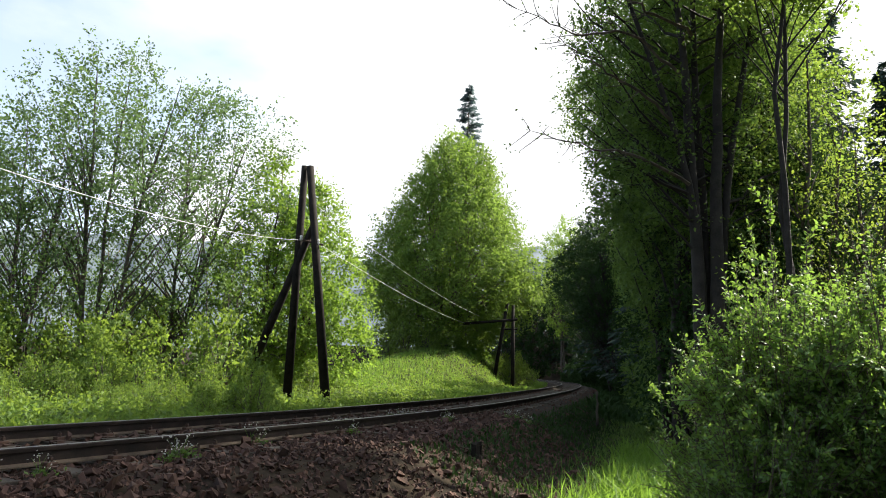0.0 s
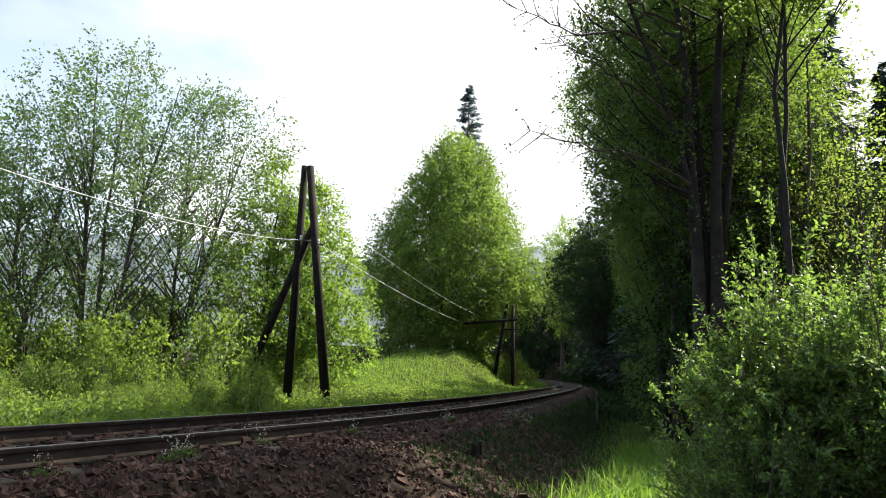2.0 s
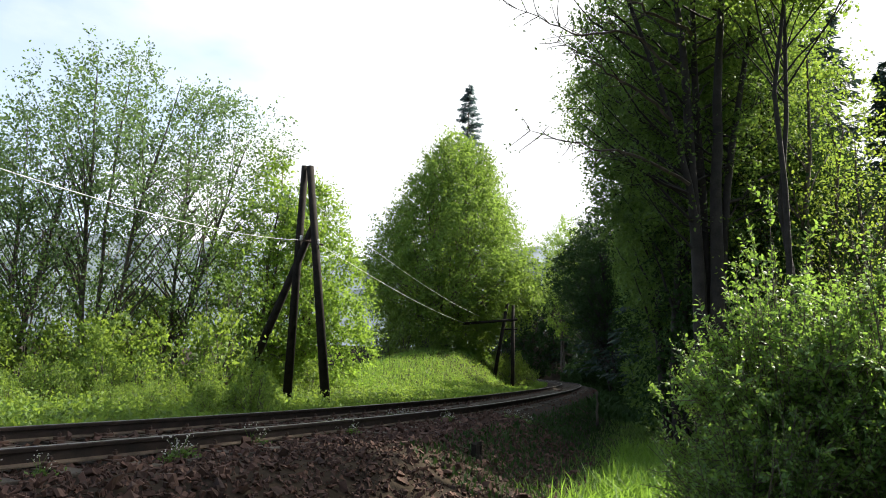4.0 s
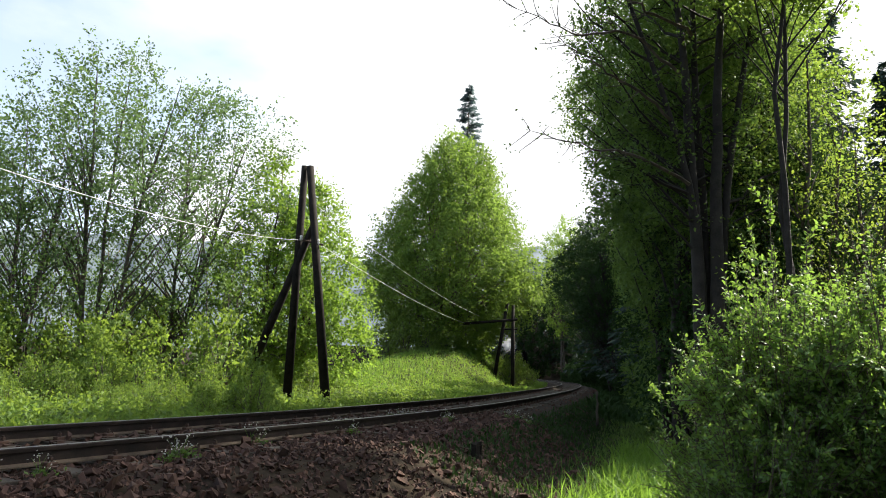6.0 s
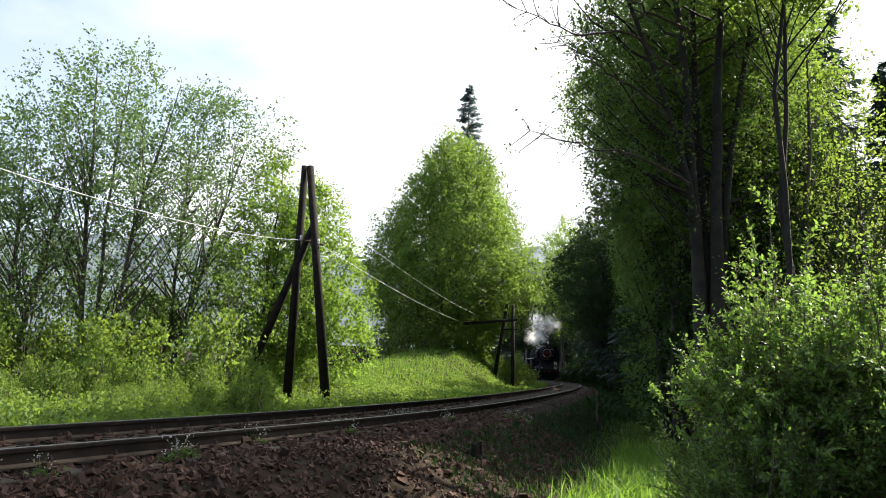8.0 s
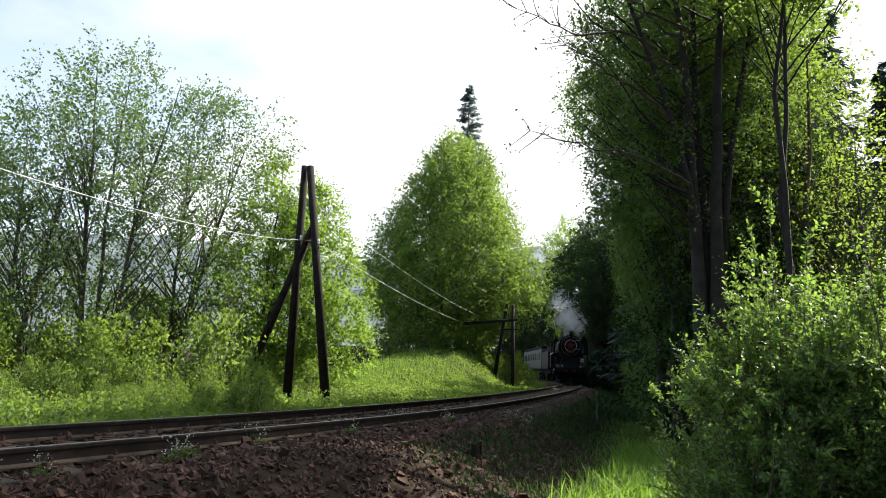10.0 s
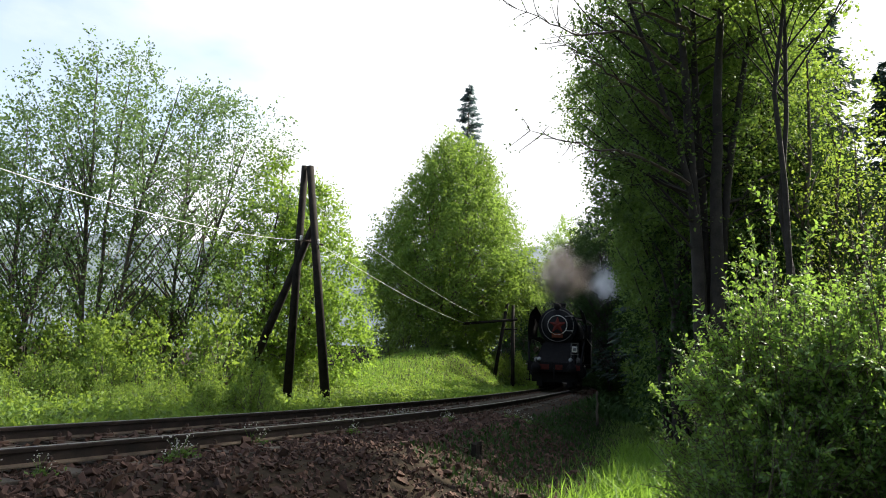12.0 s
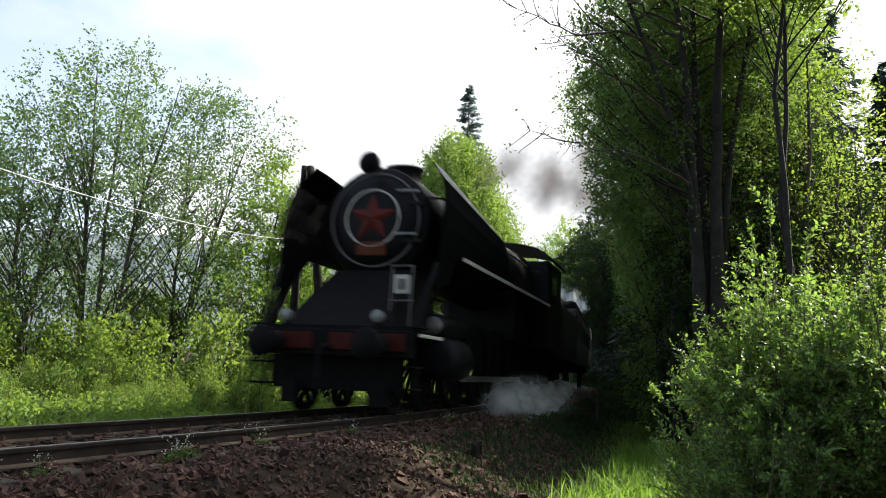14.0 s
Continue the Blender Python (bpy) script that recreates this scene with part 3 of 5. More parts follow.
def build_trees():
    # loose willows on the far side of the track
    make_tree("willow_tree", "open grey-green willow tree with many leaning stems", stand(175, 23), 10.9, 3.6, FAN,
              [(-0.8, 0, .93, -.3, 0), (0.3, .3, .97, 0.15, .1), (1.5, 0, .9, .35, 0)], 420, 19000, 0.11, M_LEAF_WILLOW, 11, 0.45, 0.25, 0.22, 0.10, 0.1)
    make_tree("willow_tree", "open grey-green willow tree leaning over the bank", stand(300, 25), 10.1, 3.5, FAN,
              [(0.4, 0, .97, 0, 0), (2.4, 0, .85, .3, 0)], 360, 15000, 0.11, M_LEAF_WILLOW, 12, 0.45, 0.25, 0.22, 0.09, 0.1)
    make_tree("willow_tree", "tall pale willow tree with thin upright stems", stand(20, 23), 8.9, 3.2, FAN,
              [(-0.4, 0, .97, 0, 0), (0.9, 0, .9, .3, 0)], 360, 14000, 0.11, M_LEAF_WILLOW, 13, 0.45, 0.25, 0.22, 0.09, 0.1)
    make_tree("willow_tree", "pale willow tree standing back from the track", stand(-170, 24), 8.8, 3.2, FAN,
              [(0.4, 0, 1.0, 0, 0), (-0.9, 0, .9, .3, 0)], 300, 12000, 0.14, M_LEAF_WILLOW, 14, 0.45, 0.25, 0.22, 0.09, 0.1)
    # young growth under and between the willows
    for i, (px, dep, h, r) in enumerate([(60, 21, 4.2, 1.6), (-70, 22, 5.2, 1.9), (140, 26, 4.4, 1.7), (395, 23, 4.6, 1.5)]):
        make_tree("young_tree", "slender young tree with fresh green leaves", stand(px, dep), h, r, OVAL,
                  [(0.2, 0, .95, 0, 0), (-.5, .1, .85, -.15, 0), (.6, 0, .8, .15, .1)], 130, 2400, 0.11, M_LEAF_DEEP, 15 + i, 0.36, 0.3, 0.3, 0.05)
    # dense bright trees behind the near pole
    make_tree("young_tree", "dense bright green young tree behind the line pole", stand(556, 27), 8.0, 2.15, CONE,
              [(0.2, 0, .95, 0, 0), (-.5, 0, .8, -.2, 0)], 460, 28000, 0.12, M_LEAF_LIME, 24, 0.36, 0.6, 0.2, 0.09)
    make_tree("young_tree", "dense bright green young tree among the willows", stand(470, 26), 8.5, 2.1, CONE,
              [(0.1, 0, .95, 0, 0), (.5, 0, .8, .2, 0)], 420, 24000, 0.12, M_LEAF_LIME, 22, 0.36, 0.6, 0.2, 0.09)
    # the full tree on the bank, a spruce behind it
    make_tree("lime_tree", "full round-crowned green tree standing alone on the bank", stand(798, 50), 15.0, 5.75, DOME,
              [(0.5, 0, .95, 0, 0), (-1.2, 0, .8, -.2, 0), (1.2, 0, .8, .2, 0)], 2500, 115000, 0.18, M_LEAF_LINDEN, 31, 0.58, 0.7, 0.15, 0.13, lobes=0.12)
    make_spruce("dark blue-green spruce rising behind a leafy tree", stand(820, 60), 23.4, 4.2, 41, tiers=60, per=60, needle=0.32, mat=M_NEEDLE_HAZE)
    make_spruce("slim dark spruce behind the bank", stand(790, 62), 16.8, 2.8, 42, tiers=38, per=60, needle=0.26)
    # tall double-stemmed tree beside the camera's side of the track
    ash = build_ash(stand(1264, 14.5))
    overhanging_branches(ash)


def build_ash(base, height=12.5):
    """A tall tree whose close-set stems part half-way up, with thin rising limbs."""
    rng = np.random.default_rng(51)
    root = empty("tall_ash_tree")
    root.location = (base[0], base[1], base[2] - 0.1)
    tagged(root, "tall leafy tree with several straight dark trunks at the forest edge", "tree")
    k = np.linspace(0, 1, 14)
    stems = []
    for ox, oy, lx, ly, start, r in ((-0.17, 0.0, -0.5, 0.1, 0.3, 0.17), (0.0, 0.16, -0.05, 0.2, 0.3, 0.15), (0.15, 0.0, 0.25, 0.0, 0.3, 0.18), (0.22, 0.12, 1.1, 0.2, 0.34, 0.12), (-0.2, -0.05, -2.3, -0.3, 0.42, 0.11)):
        g = smooth(start - 0.12, 1.25, k)
        wob = np.cumsum(rng.normal(0, 0.02, (14, 2)), axis=0)
        pts = np.stack([ox + lx * g * 1.3 + wob[:, 0], oy + ly * g * 1.3 + wob[:, 1], k * height], 1)
        stems.append((pts, r * (1 - 0.8 * k)))
        v, f = tubes([stems[-1]], 10)
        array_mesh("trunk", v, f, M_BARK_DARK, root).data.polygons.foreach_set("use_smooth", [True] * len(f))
    limbs, P, D = [], [], []
    for i in range(120):
        pts, rad = stems[rng.integers(5)]
        z = rng.uniform(0.33, 0.97) * height
        a = np.array([np.interp(z, pts[:, 2], pts[:, c]) for c in range(3)])
        ang = rng.uniform(-0.3, math.pi + 0.3)
        L = rng.uniform(1.0, 2.7) * (1.1 - 0.4 * z / height)
        q = np.linspace(0, 1, 6)[:, None]
        way = np.array([math.cos(ang), math.sin(ang), rng.uniform(0.3, 0.9)])
        p = a + way * L * q + np.array([0, 0, 0.25 * L]) * q ** 2 + rng.normal(0, 0.04, (6, 3)) * (q > 0)
        limbs.append((p, 0.035 * (1 - 0.85 * q[:, 0]) * L / 2))
        for _ in range(6):
            u = rng.uniform(0.3, 1.0)
            b = np.array([np.interp(u, q[:, 0], p[:, c]) for c in range(3)])
            w = way * 0.5 + rng.normal(0, 0.7, 3)
            e = b + w / np.linalg.norm(w) * rng.uniform(0.3, 0.8)
            limbs.append((np.array([b, (b + e) / 2 + rng.normal(0, 0.03, 3), e]), np.array([0.010, 0.007, 0.004])))
            m = rng.integers(22, 56)
            t = rng.uniform(0.15, 1.1, m)[:, None]
            P.append(b + (e - b) * t + rng.normal(0, 0.10, (m, 3)))
            D.append(rng.normal(0, 0.8, (m, 3)) + (e - b) + np.array([0, 0, -0.3]))
    for lb in limbs[::7][:24]:
        v, f = tubes([lb], 6)
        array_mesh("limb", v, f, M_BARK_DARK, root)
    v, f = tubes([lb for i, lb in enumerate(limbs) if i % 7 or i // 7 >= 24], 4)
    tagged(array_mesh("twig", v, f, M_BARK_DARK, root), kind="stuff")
    v, f = leaves(np.concatenate(P), np.concatenate(D), 0.085, 0.28, rng)
    array_mesh("crown", v, f, M_LEAF_DEEP, root)
    return root


def overhanging_branches(ash):
    """Long thin boughs of the tall tree that reach out over the track, nearly bare."""
    rng = np.random.default_rng(52)
    org = Vector(ash.location)
    runs = [((1205, 130), (1110, 60), (1010, 62), (915, 12)), ((1190, 210), (1110, 150), (1050, 110), (985, 70)), ((1220, 330), (1120, 270), (1050, 262), (938, 225)), ((1230, 60), (1140, 20), (1080, -30), (1030, -80))]
    for run in runs:
        p = np.array([view_point(x, y, 14.2 - 0.5 * i) - org for i, (x, y) in enumerate(run)])
        k = np.linspace(0, 3, 16)
        pts = np.stack([np.interp(k, np.arange(4), p[:, c]) for c in range(3)], 1) + rng.normal(0, 0.03, (16, 3))
        paths = [(pts, 0.045 * (1 - 0.9 * k / 3))]
        tips = [pts[-1]]
        for j in range(4, 16):
            for _ in range(2):
                d = (pts[j] - pts[j - 1]) + rng.normal(0, 0.16, 3)
                e = pts[j] + d / np.linalg.norm(d) * rng.uniform(0.25, 0.7)
                paths.append((np.array([pts[j], (pts[j] + e) / 2 + rng.normal(0, 0.02, 3), e]), np.array([0.010, 0.007, 0.004])))
                tips.append(e)
        v, f = tubes(paths, 4)
        array_mesh("overhanging_limb", v, f, M_BARK, ash)
        tips = np.repeat(np.array(tips), 3, axis=0) + rng.normal(0, 0.06, (len(tips) * 3, 3))
        v, f = blades(tips, rng.normal(0, 1, tips.shape), 0.07, 0.3, rng)
        tagged(array_mesh("leaf_tip", v, f, M_LEAF_DEEP, ash), kind="stuff")


def flowering_weed(seed, height=0.3):
    """A weed with thin branching stems, narrow leaves and small white heads."""
    rng = np.random.default_rng(seed)
    root = empty("flowering_weed")
    tagged(root, "slender weed with small white flower heads", "flower", "white-flowered weeds")
    paths, heads = [], []
    for _ in range(7):
        a, l = rng.uniform(0, 2 * math.pi), height * rng.uniform(0.6, 1.1)
        tip = np.array([math.cos(a) * 0.13, math.sin(a) * 0.13, l]) * rng.uniform(0.7, 1.2)
        paths.append((np.array([[0, 0, 0], tip * 0.55 + rng.normal(0, 0.015, 3), tip]), np.array([0.004, 0.003, 0.002])))
        for _ in range(3):
            heads.append(tip + rng.normal(0, 0.025, 3))
    v, f = tubes(paths, 4)
    tagged(array_mesh("stem", v, f, M_LEAF_DEEP, root), kind="stuff")
    h = np.repeat(np.array(heads), 4, axis=0)
    v, f = blades(h, rng.normal(0, 1, h.shape) + np.array([0, 0, 0.6]), 0.014, 0.5, rng)
    tagged(array_mesh("flower_head", v, f, M_PETAL, root), "small white flower heads", kind="stuff")
    base = rng.normal(0, 0.05, (46, 3)) * np.array([1.6, 1.6, 0.5]) + np.array([0, 0, 0.07])
    v, f = blades(base, rng.normal(0, 1, base.shape), 0.07, 0.22, rng)
    tagged(array_mesh("foliage", v, f, M_LEAF_DEEP, root), kind="stuff")
    return root


def build_flowers():
    kinds = [flowering_weed(200 + i) for i in range(3)]
    rng = random.Random(31)
    spots = [(345, 6.9), (356, 7.0), (470, 8.3), (484, 8.5), (12, 5.2), (22, 5.1), (118, 5.6), (332, 6.7)]
    spots += [(rng.uniform(598, 665), rng.uniform(10.0, 10.8)) for _ in range(7)] + [(rng.uniform(700, 815), rng.uniform(12.6, 14.0)) for _ in range(13)] + [(rng.uniform(905, 960), rng.uniform(15, 17)) for _ in range(4)]
    for i, (px, dep) in enumerate(spots):
        x, y = along_view(px, dep)
        m = Matrix.Translation((x, y, ground_at(x, y))) @ pose(0, 0, 0, 0, 0, rng.uniform(0, 360)) @ Matrix.Scale(0.78, 4)
        if i < 3:
            kinds[i].matrix_basis = m
        else:
            copy_thing(kinds[i % 3], m)


DOME = [(0.0, 0.36), (0.06, 0.52), (0.14, 0.76), (0.22, 0.93), (0.3, 1.0), (0.4, 0.93), (0.52, 0.80), (0.66, 0.67), (0.8, 0.50), (0.92, 0.30), (1.0, 0.08)]
WOOD = [(0.04, 0.7), (0.15, 0.95), (0.4, 1.0), (0.65, 0.9), (0.85, 0.6), (0.95, 0.3), (1.0, 0.08)]


CANOPY = [(0.6, 0.4), (0.64, 0.85), (0.7, 1.0), (0.85, 0.85), (0.95, 0.45), (1.0, 0.1)]
MOUTH = [(0.2, 0.12), (0.3, 0.24), (0.45, 0.38), (0.58, 0.58), (0.66, 0.82), (0.72, 1.0), (0.78, 0.95), (0.89, 0.5), (1.0, 0.15)]
ARCH = [(0.3, 0.25), (0.42, 0.7), (0.55, 1.0), (0.72, 0.95), (0.88, 0.65), (1.0, 0.12)]


def build_forest():
    """The wood along the camera's side of the line, tree by tree."""
    rng = random.Random(5)
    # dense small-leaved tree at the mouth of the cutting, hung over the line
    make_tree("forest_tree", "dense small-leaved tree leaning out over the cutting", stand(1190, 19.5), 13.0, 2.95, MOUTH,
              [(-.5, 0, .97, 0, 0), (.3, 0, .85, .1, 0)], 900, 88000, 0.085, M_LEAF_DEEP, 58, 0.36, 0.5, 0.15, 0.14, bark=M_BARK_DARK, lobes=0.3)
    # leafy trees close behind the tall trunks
    for i, (px, dep, h, r, mat) in enumerate([(1205, 18.0, 13.5, 2.5, M_LEAF_DEEP), (1335, 17.5, 13.5, 2.3, M_LEAF_LINDEN), (1270, 20.0, 13.0, 2.4, M_LEAF_SHADE)]):
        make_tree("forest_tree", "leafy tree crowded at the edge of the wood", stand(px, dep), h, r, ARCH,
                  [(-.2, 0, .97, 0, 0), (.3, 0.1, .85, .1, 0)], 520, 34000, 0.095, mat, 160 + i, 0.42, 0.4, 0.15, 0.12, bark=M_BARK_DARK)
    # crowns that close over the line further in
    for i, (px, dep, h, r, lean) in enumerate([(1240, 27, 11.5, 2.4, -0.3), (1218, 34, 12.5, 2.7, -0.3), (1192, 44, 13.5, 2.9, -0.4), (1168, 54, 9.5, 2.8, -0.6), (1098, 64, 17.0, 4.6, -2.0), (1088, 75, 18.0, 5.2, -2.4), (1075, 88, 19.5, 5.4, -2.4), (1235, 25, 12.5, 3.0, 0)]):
        # from 50 m on, the leaf colour itself carries the shade
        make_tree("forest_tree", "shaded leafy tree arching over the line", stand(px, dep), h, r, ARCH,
                  [(lean, 0, .97, 0, 0), (lean * 0.6, 0.3, .85, .15, 0.1)], 520, 30000, 0.11 + 0.001 * dep, M_LEAF_DEEP if dep < 50 else M_LEAF_SHADE, 140 + i, 0.45, 0.5, 0.2, 0.16, bark=M_BARK_DARK)
    make_tree("forest_tree", "sunlit yellow-green tree at the bend", stand(1002, 118), 27.0, 4.6, ARCH,
              [(0, 0, .97, 0, 0), (.6, 0, .85, .1, 0)], 420, 22000, 0.26, M_LEAF_LIME, 149, 0.7, 0.5, 0.2, 0.2)
    # the last four low shrubs are added to darken sunlit soil at the bend
    spots = [(1330, 18.5, 9.5, 2.4), (1300, 22, 13, 2.8), (1440, 15.5, 9.4, 2.2), (1560, 14.5, 7.2, 2.0), (1250, 30, 11, 2.8), (1232, 38, 10, 3.0), (1198, 50, 9, 3.2), (1175, 62, 9, 3.2), (1110, 84, 13, 3.6), (1090, 100, 17, 4.6), (1060, 112, 19, 4.8), (1035, 124, 21, 5.2), (985, 130, 22, 5.6), (950, 132, 22, 5.6), (915, 134, 21, 5.6),
             (1380, 23, 9.0, 2.4), (1480, 24, 8.0, 2.4), (1360, 16.6, 8.0, 1.7), (1455, 18.5, 8.0, 2.0), (1235, 21, 2.6, 1.1), (1225, 27, 3.2, 1.4), (1195, 35, 3.2, 1.5), (1170, 44, 3.4, 1.6), (1135, 60, 3.4, 1.7), (1105, 76, 3.6, 1.9), (1068, 84, 3.4, 2.0), (1048, 92, 3.4, 2.2), (1030, 101, 3.6, 2.2), (1055, 101, 4.0, 2.4)]
    for i, (px, dep, h, r) in enumerate(spots):
        n = (17000 if dep < 30 else 14000 if dep > 80 else 8000) if h > 5 else 7000
        # bright trees use the leaf that has sunlight in its colour
        bright = 1410 < px and dep < 17
        if bright:
            n = 7000
        # distant and right-hand trees take the leaf darkened for shade
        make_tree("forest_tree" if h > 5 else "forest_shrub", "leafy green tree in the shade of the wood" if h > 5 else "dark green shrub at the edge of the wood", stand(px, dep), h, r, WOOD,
                  [(rng.uniform(-.4, .4), 0, .97, 0, 0), (rng.uniform(-.6, .6), 0, .8, 0.1, 0)], 380 if h > 5 else 140, n, 0.074 if bright else 0.105 + 0.0016 * dep, M_LEAF_SUNLIT if bright else M_LEAF_DEEP if dep < 45 and px < 1300 else M_LEAF_SHADE, 60 + i, 0.42, 0.5, 0.2, 0.012 * h, category="tree" if h > 5 else "shrub")
    for i, (px, dep, h, r) in enumerate([(1412, 25, 15.5, 2.6), (1600, 22, 10.0, 1.5), (1330, 31, 18, 3.3), (1230, 42, 16, 3.4), (1165, 66, 18, 4), (955, 140, 20, 5), (1000, 138, 21, 5), (915, 142, 18, 5), (1050, 130, 20, 5), (935, 138, 17, 5), (975, 144, 21, 5)]):
        make_spruce("tall dark spruce in the wood", stand(px, dep), h, r, 80 + i, tiers=28, per=32 if dep < 30 else 18)


def add_shade_trees():
    """Trees, mostly unseen, added behind and beside the camera's stand to block light."""
    src = [o for o in bpy.data.objects if o.name.startswith("forest_tree") and o.parent is None][2:6]
    rng = random.Random(77)
    # high-crowned tree, added so that its top shades the near track
    for i, (x, y, h, r) in enumerate(((6.3, 12.7, 15.0, 2.3),)):
        make_tree("forest_tree", "slender high-crowned tree added to shade the near track", (x, y, ground_at(x, y)), h, r, CANOPY, [(0.1, 0, .97, 0, 0), (-.3, .1, .9, .1, 0)],
                  420, 26000, 0.12, M_LEAF_LINDEN, 180 + i, 0.45, 0.3, 0.07, 0.09, bark=M_BARK_DARK)
    # out-of-view copies, added to shade the lower part of the bush
    for x, y, k in ((12.4, 12.6, 0.72), (11.6, 9.4, 0.74), (13.0, 6.0, 0.8)):
        t = copy_thing(src[0], Matrix.Translation((x, y, ground_at(x, y) - 0.1)) @ pose(0, 0, 0, 0, 0, x * 90))
        t.scale = (k, k, k)
    # tall copies, mostly hidden, added to keep the sun off the far bend
    for i, (x, y) in enumerate(((19.5, 68), (22, 75), (18.5, 61), (24, 85), (21.5, 80), (27, 93), (24, 66), (26, 72))):
        t = copy_thing(src[3], Matrix.Translation((x, y, ground_at(x, y) - 0.1)) @ pose(0, 0, 0, 0, 0, 47 * i))
        t.scale = (1.35, 1.35, 1.3)
    # spruces added deep in the wood so that the cutting stays dark
    dark = [o for o in bpy.data.objects if o.name.startswith("spruce") and o.parent is None][2:7]
    deep = [(11.5, 27), (13, 31), (14.5, 35), (13, 38.5), (17, 41), (15.5, 46), (19, 50), (17, 55), (20.5, 60), (23, 72), (20, 38), (10.4, 24.6), (18, 58), (21, 66), (20, 76), (22.5, 80), (24, 88), (21, 71), (26, 62), (28, 72), (29, 82), (30, 94), (25, 52), (24, 44), (27, 57), (25, 68), (26, 76), (27, 88), (32, 66), (34, 78),
            (7, 134), (10, 138), (13, 136), (22, 128), (26, 118), (27, 104), (24, 94), (22, 84)]
    for i, (x, y) in enumerate(deep):
        t = copy_thing(dark[i % 5], Matrix.Translation((x, y, ground_at(x, y) - 0.1)) @ pose(0, 0, 0, 0, 0, rng.uniform(0, 360)))
        k = 1.3 if 40 < y < 110 and x > 17 else 0.62 if 48 < y < 100 else 1.0
        t.scale = (k * 1.15, k * 1.15, k)
    # unseen rings of trees, added to cut the sky light from behind
    for ring, count in ((15.0, 9), (20.0, 11)):
        for i in range(count):
            a = radians(124 + i * 138 / (count - 1.0) + rng.uniform(-4, 4))
            r = ring + rng.uniform(-1.5, 1.5)
            x, y = math.sin(a) * r, math.cos(a) * r
            s, d = track_coords(np.array([x]), np.array([y]))
            if abs(d[0]) < 4.5:
                continue
            k = 1.15 if ring < 17 else 1.5
            t = copy_thing(src[i % 4], Matrix.Translation((x, y, ground_at(x, y) - 0.1)) @ pose(0, 0, 0, 0, 0, rng.uniform(0, 360)))
            t.scale = (k, k, k)


def make_bush(label, base, height, radius, shoots, seed, leaf=0.058):
    """Arching shoots from one stool, each with side twigs carrying paired leaves."""
    rng = np.random.default_rng(seed)
    root = empty("bush")
    root.location = (base[0], base[1], base[2] - 0.05)
    tagged(root, label, "bush")
    main, twigs, P, D, S = [], [], [], [], []
    for i in range(shoots):
        a = rng.uniform(0, 2 * math.pi)
        out = radius * rng.uniform(0, 1) ** 0.6 * rng.uniform(0.75, 1.2)
        top = height * (1 - 0.62 * (out / radius) ** 2 * rng.uniform(0.4, 1.0)) * rng.uniform(0.5, 1.0) * (rng.uniform(1.05, 1.3) if rng.uniform() > 0.85 else 1.0)
        q = np.linspace(0, 1, 9)[:, None]
        o = np.array([math.cos(a), math.sin(a), 0])
        p = o * (0.12 + out * q ** 1.3) + np.array([0, 0, 1.0]) * max(top, 0.4) * (1.25 * q - 0.25 * q ** 2) + np.cumsum(rng.normal(0, 0.016, (9, 3)), axis=0)
        main.append((p, 0.011 * (1 - 0.8 * q[:, 0]) * rng.uniform(0.6, 1.4)))
        for j in range(11):
            u = rng.uniform(0.16, 1.0) ** 0.8
            b = np.array([np.interp(u, q[:, 0], p[:, c]) for c in range(3)])
            w = o * rng.uniform(0.1, 1.0) + rng.normal(0, 0.55, 3) + np.array([0, 0, rng.uniform(0.1, 0.9)])
            if j < 2:
                b, w = p[-2], (p[-1] - p[-3]) * 4 + rng.normal(0, 0.2, 3)
            L = rng.uniform(0.14, 0.42)
            e = b + w / np.linalg.norm(w) * L
            twigs.append((np.array([b, (b + e) / 2 + rng.normal(0, 0.012, 3), e]), np.array([0.0035, 0.0028, 0.002])))
            m = int(L / 0.022)
            t = np.linspace(0.1, 1.0, m)[:, None]
            d = (e - b) / L
            sd = np.cross(d, rng.normal(0, 1, 3))
            sd /= np.linalg.norm(sd)
            alt = np.where(np.arange(m) % 2, 1.0, -1.0)[:, None]
            P.append(b + (e - b) * t + rng.normal(0, 0.008, (m, 3)))
            D.append(d * 0.55 + sd * alt * 0.8 + rng.normal(0, 0.25, (m, 3)))
            S.append(leaf * (1.1 - 0.5 * t[:, 0] ** 3))
    for lb in main[:12]:
        v, f = tubes([lb], 6)
        array_mesh("stem", v, f, M_BARK, root)
    v, f = tubes(main[12:] + twigs, 4)
    tagged(array_mesh("twig", v, f, M_BARK, root), kind="stuff")
    v, f = leaves(np.concatenate(P), np.concatenate(D), np.concatenate(S), 0.25, rng)
    array_mesh("foliage", v, f, M_LEAF_BUSH, root)
    return root


def build_bush():
    make_bush("leafy green bush with arching twigs beside the path", stand(1410, 6.9), 2.95, 1.05, 390, 91)
    make_bush("leafy green bush with bright sunlit tips", stand(1600, 6.3), 2.8, 1.0, 250, 92)
    make_bush("low leafy bush spreading over the grass", stand(1350, 6.2), 1.5, 0.65, 140, 93, 0.05)


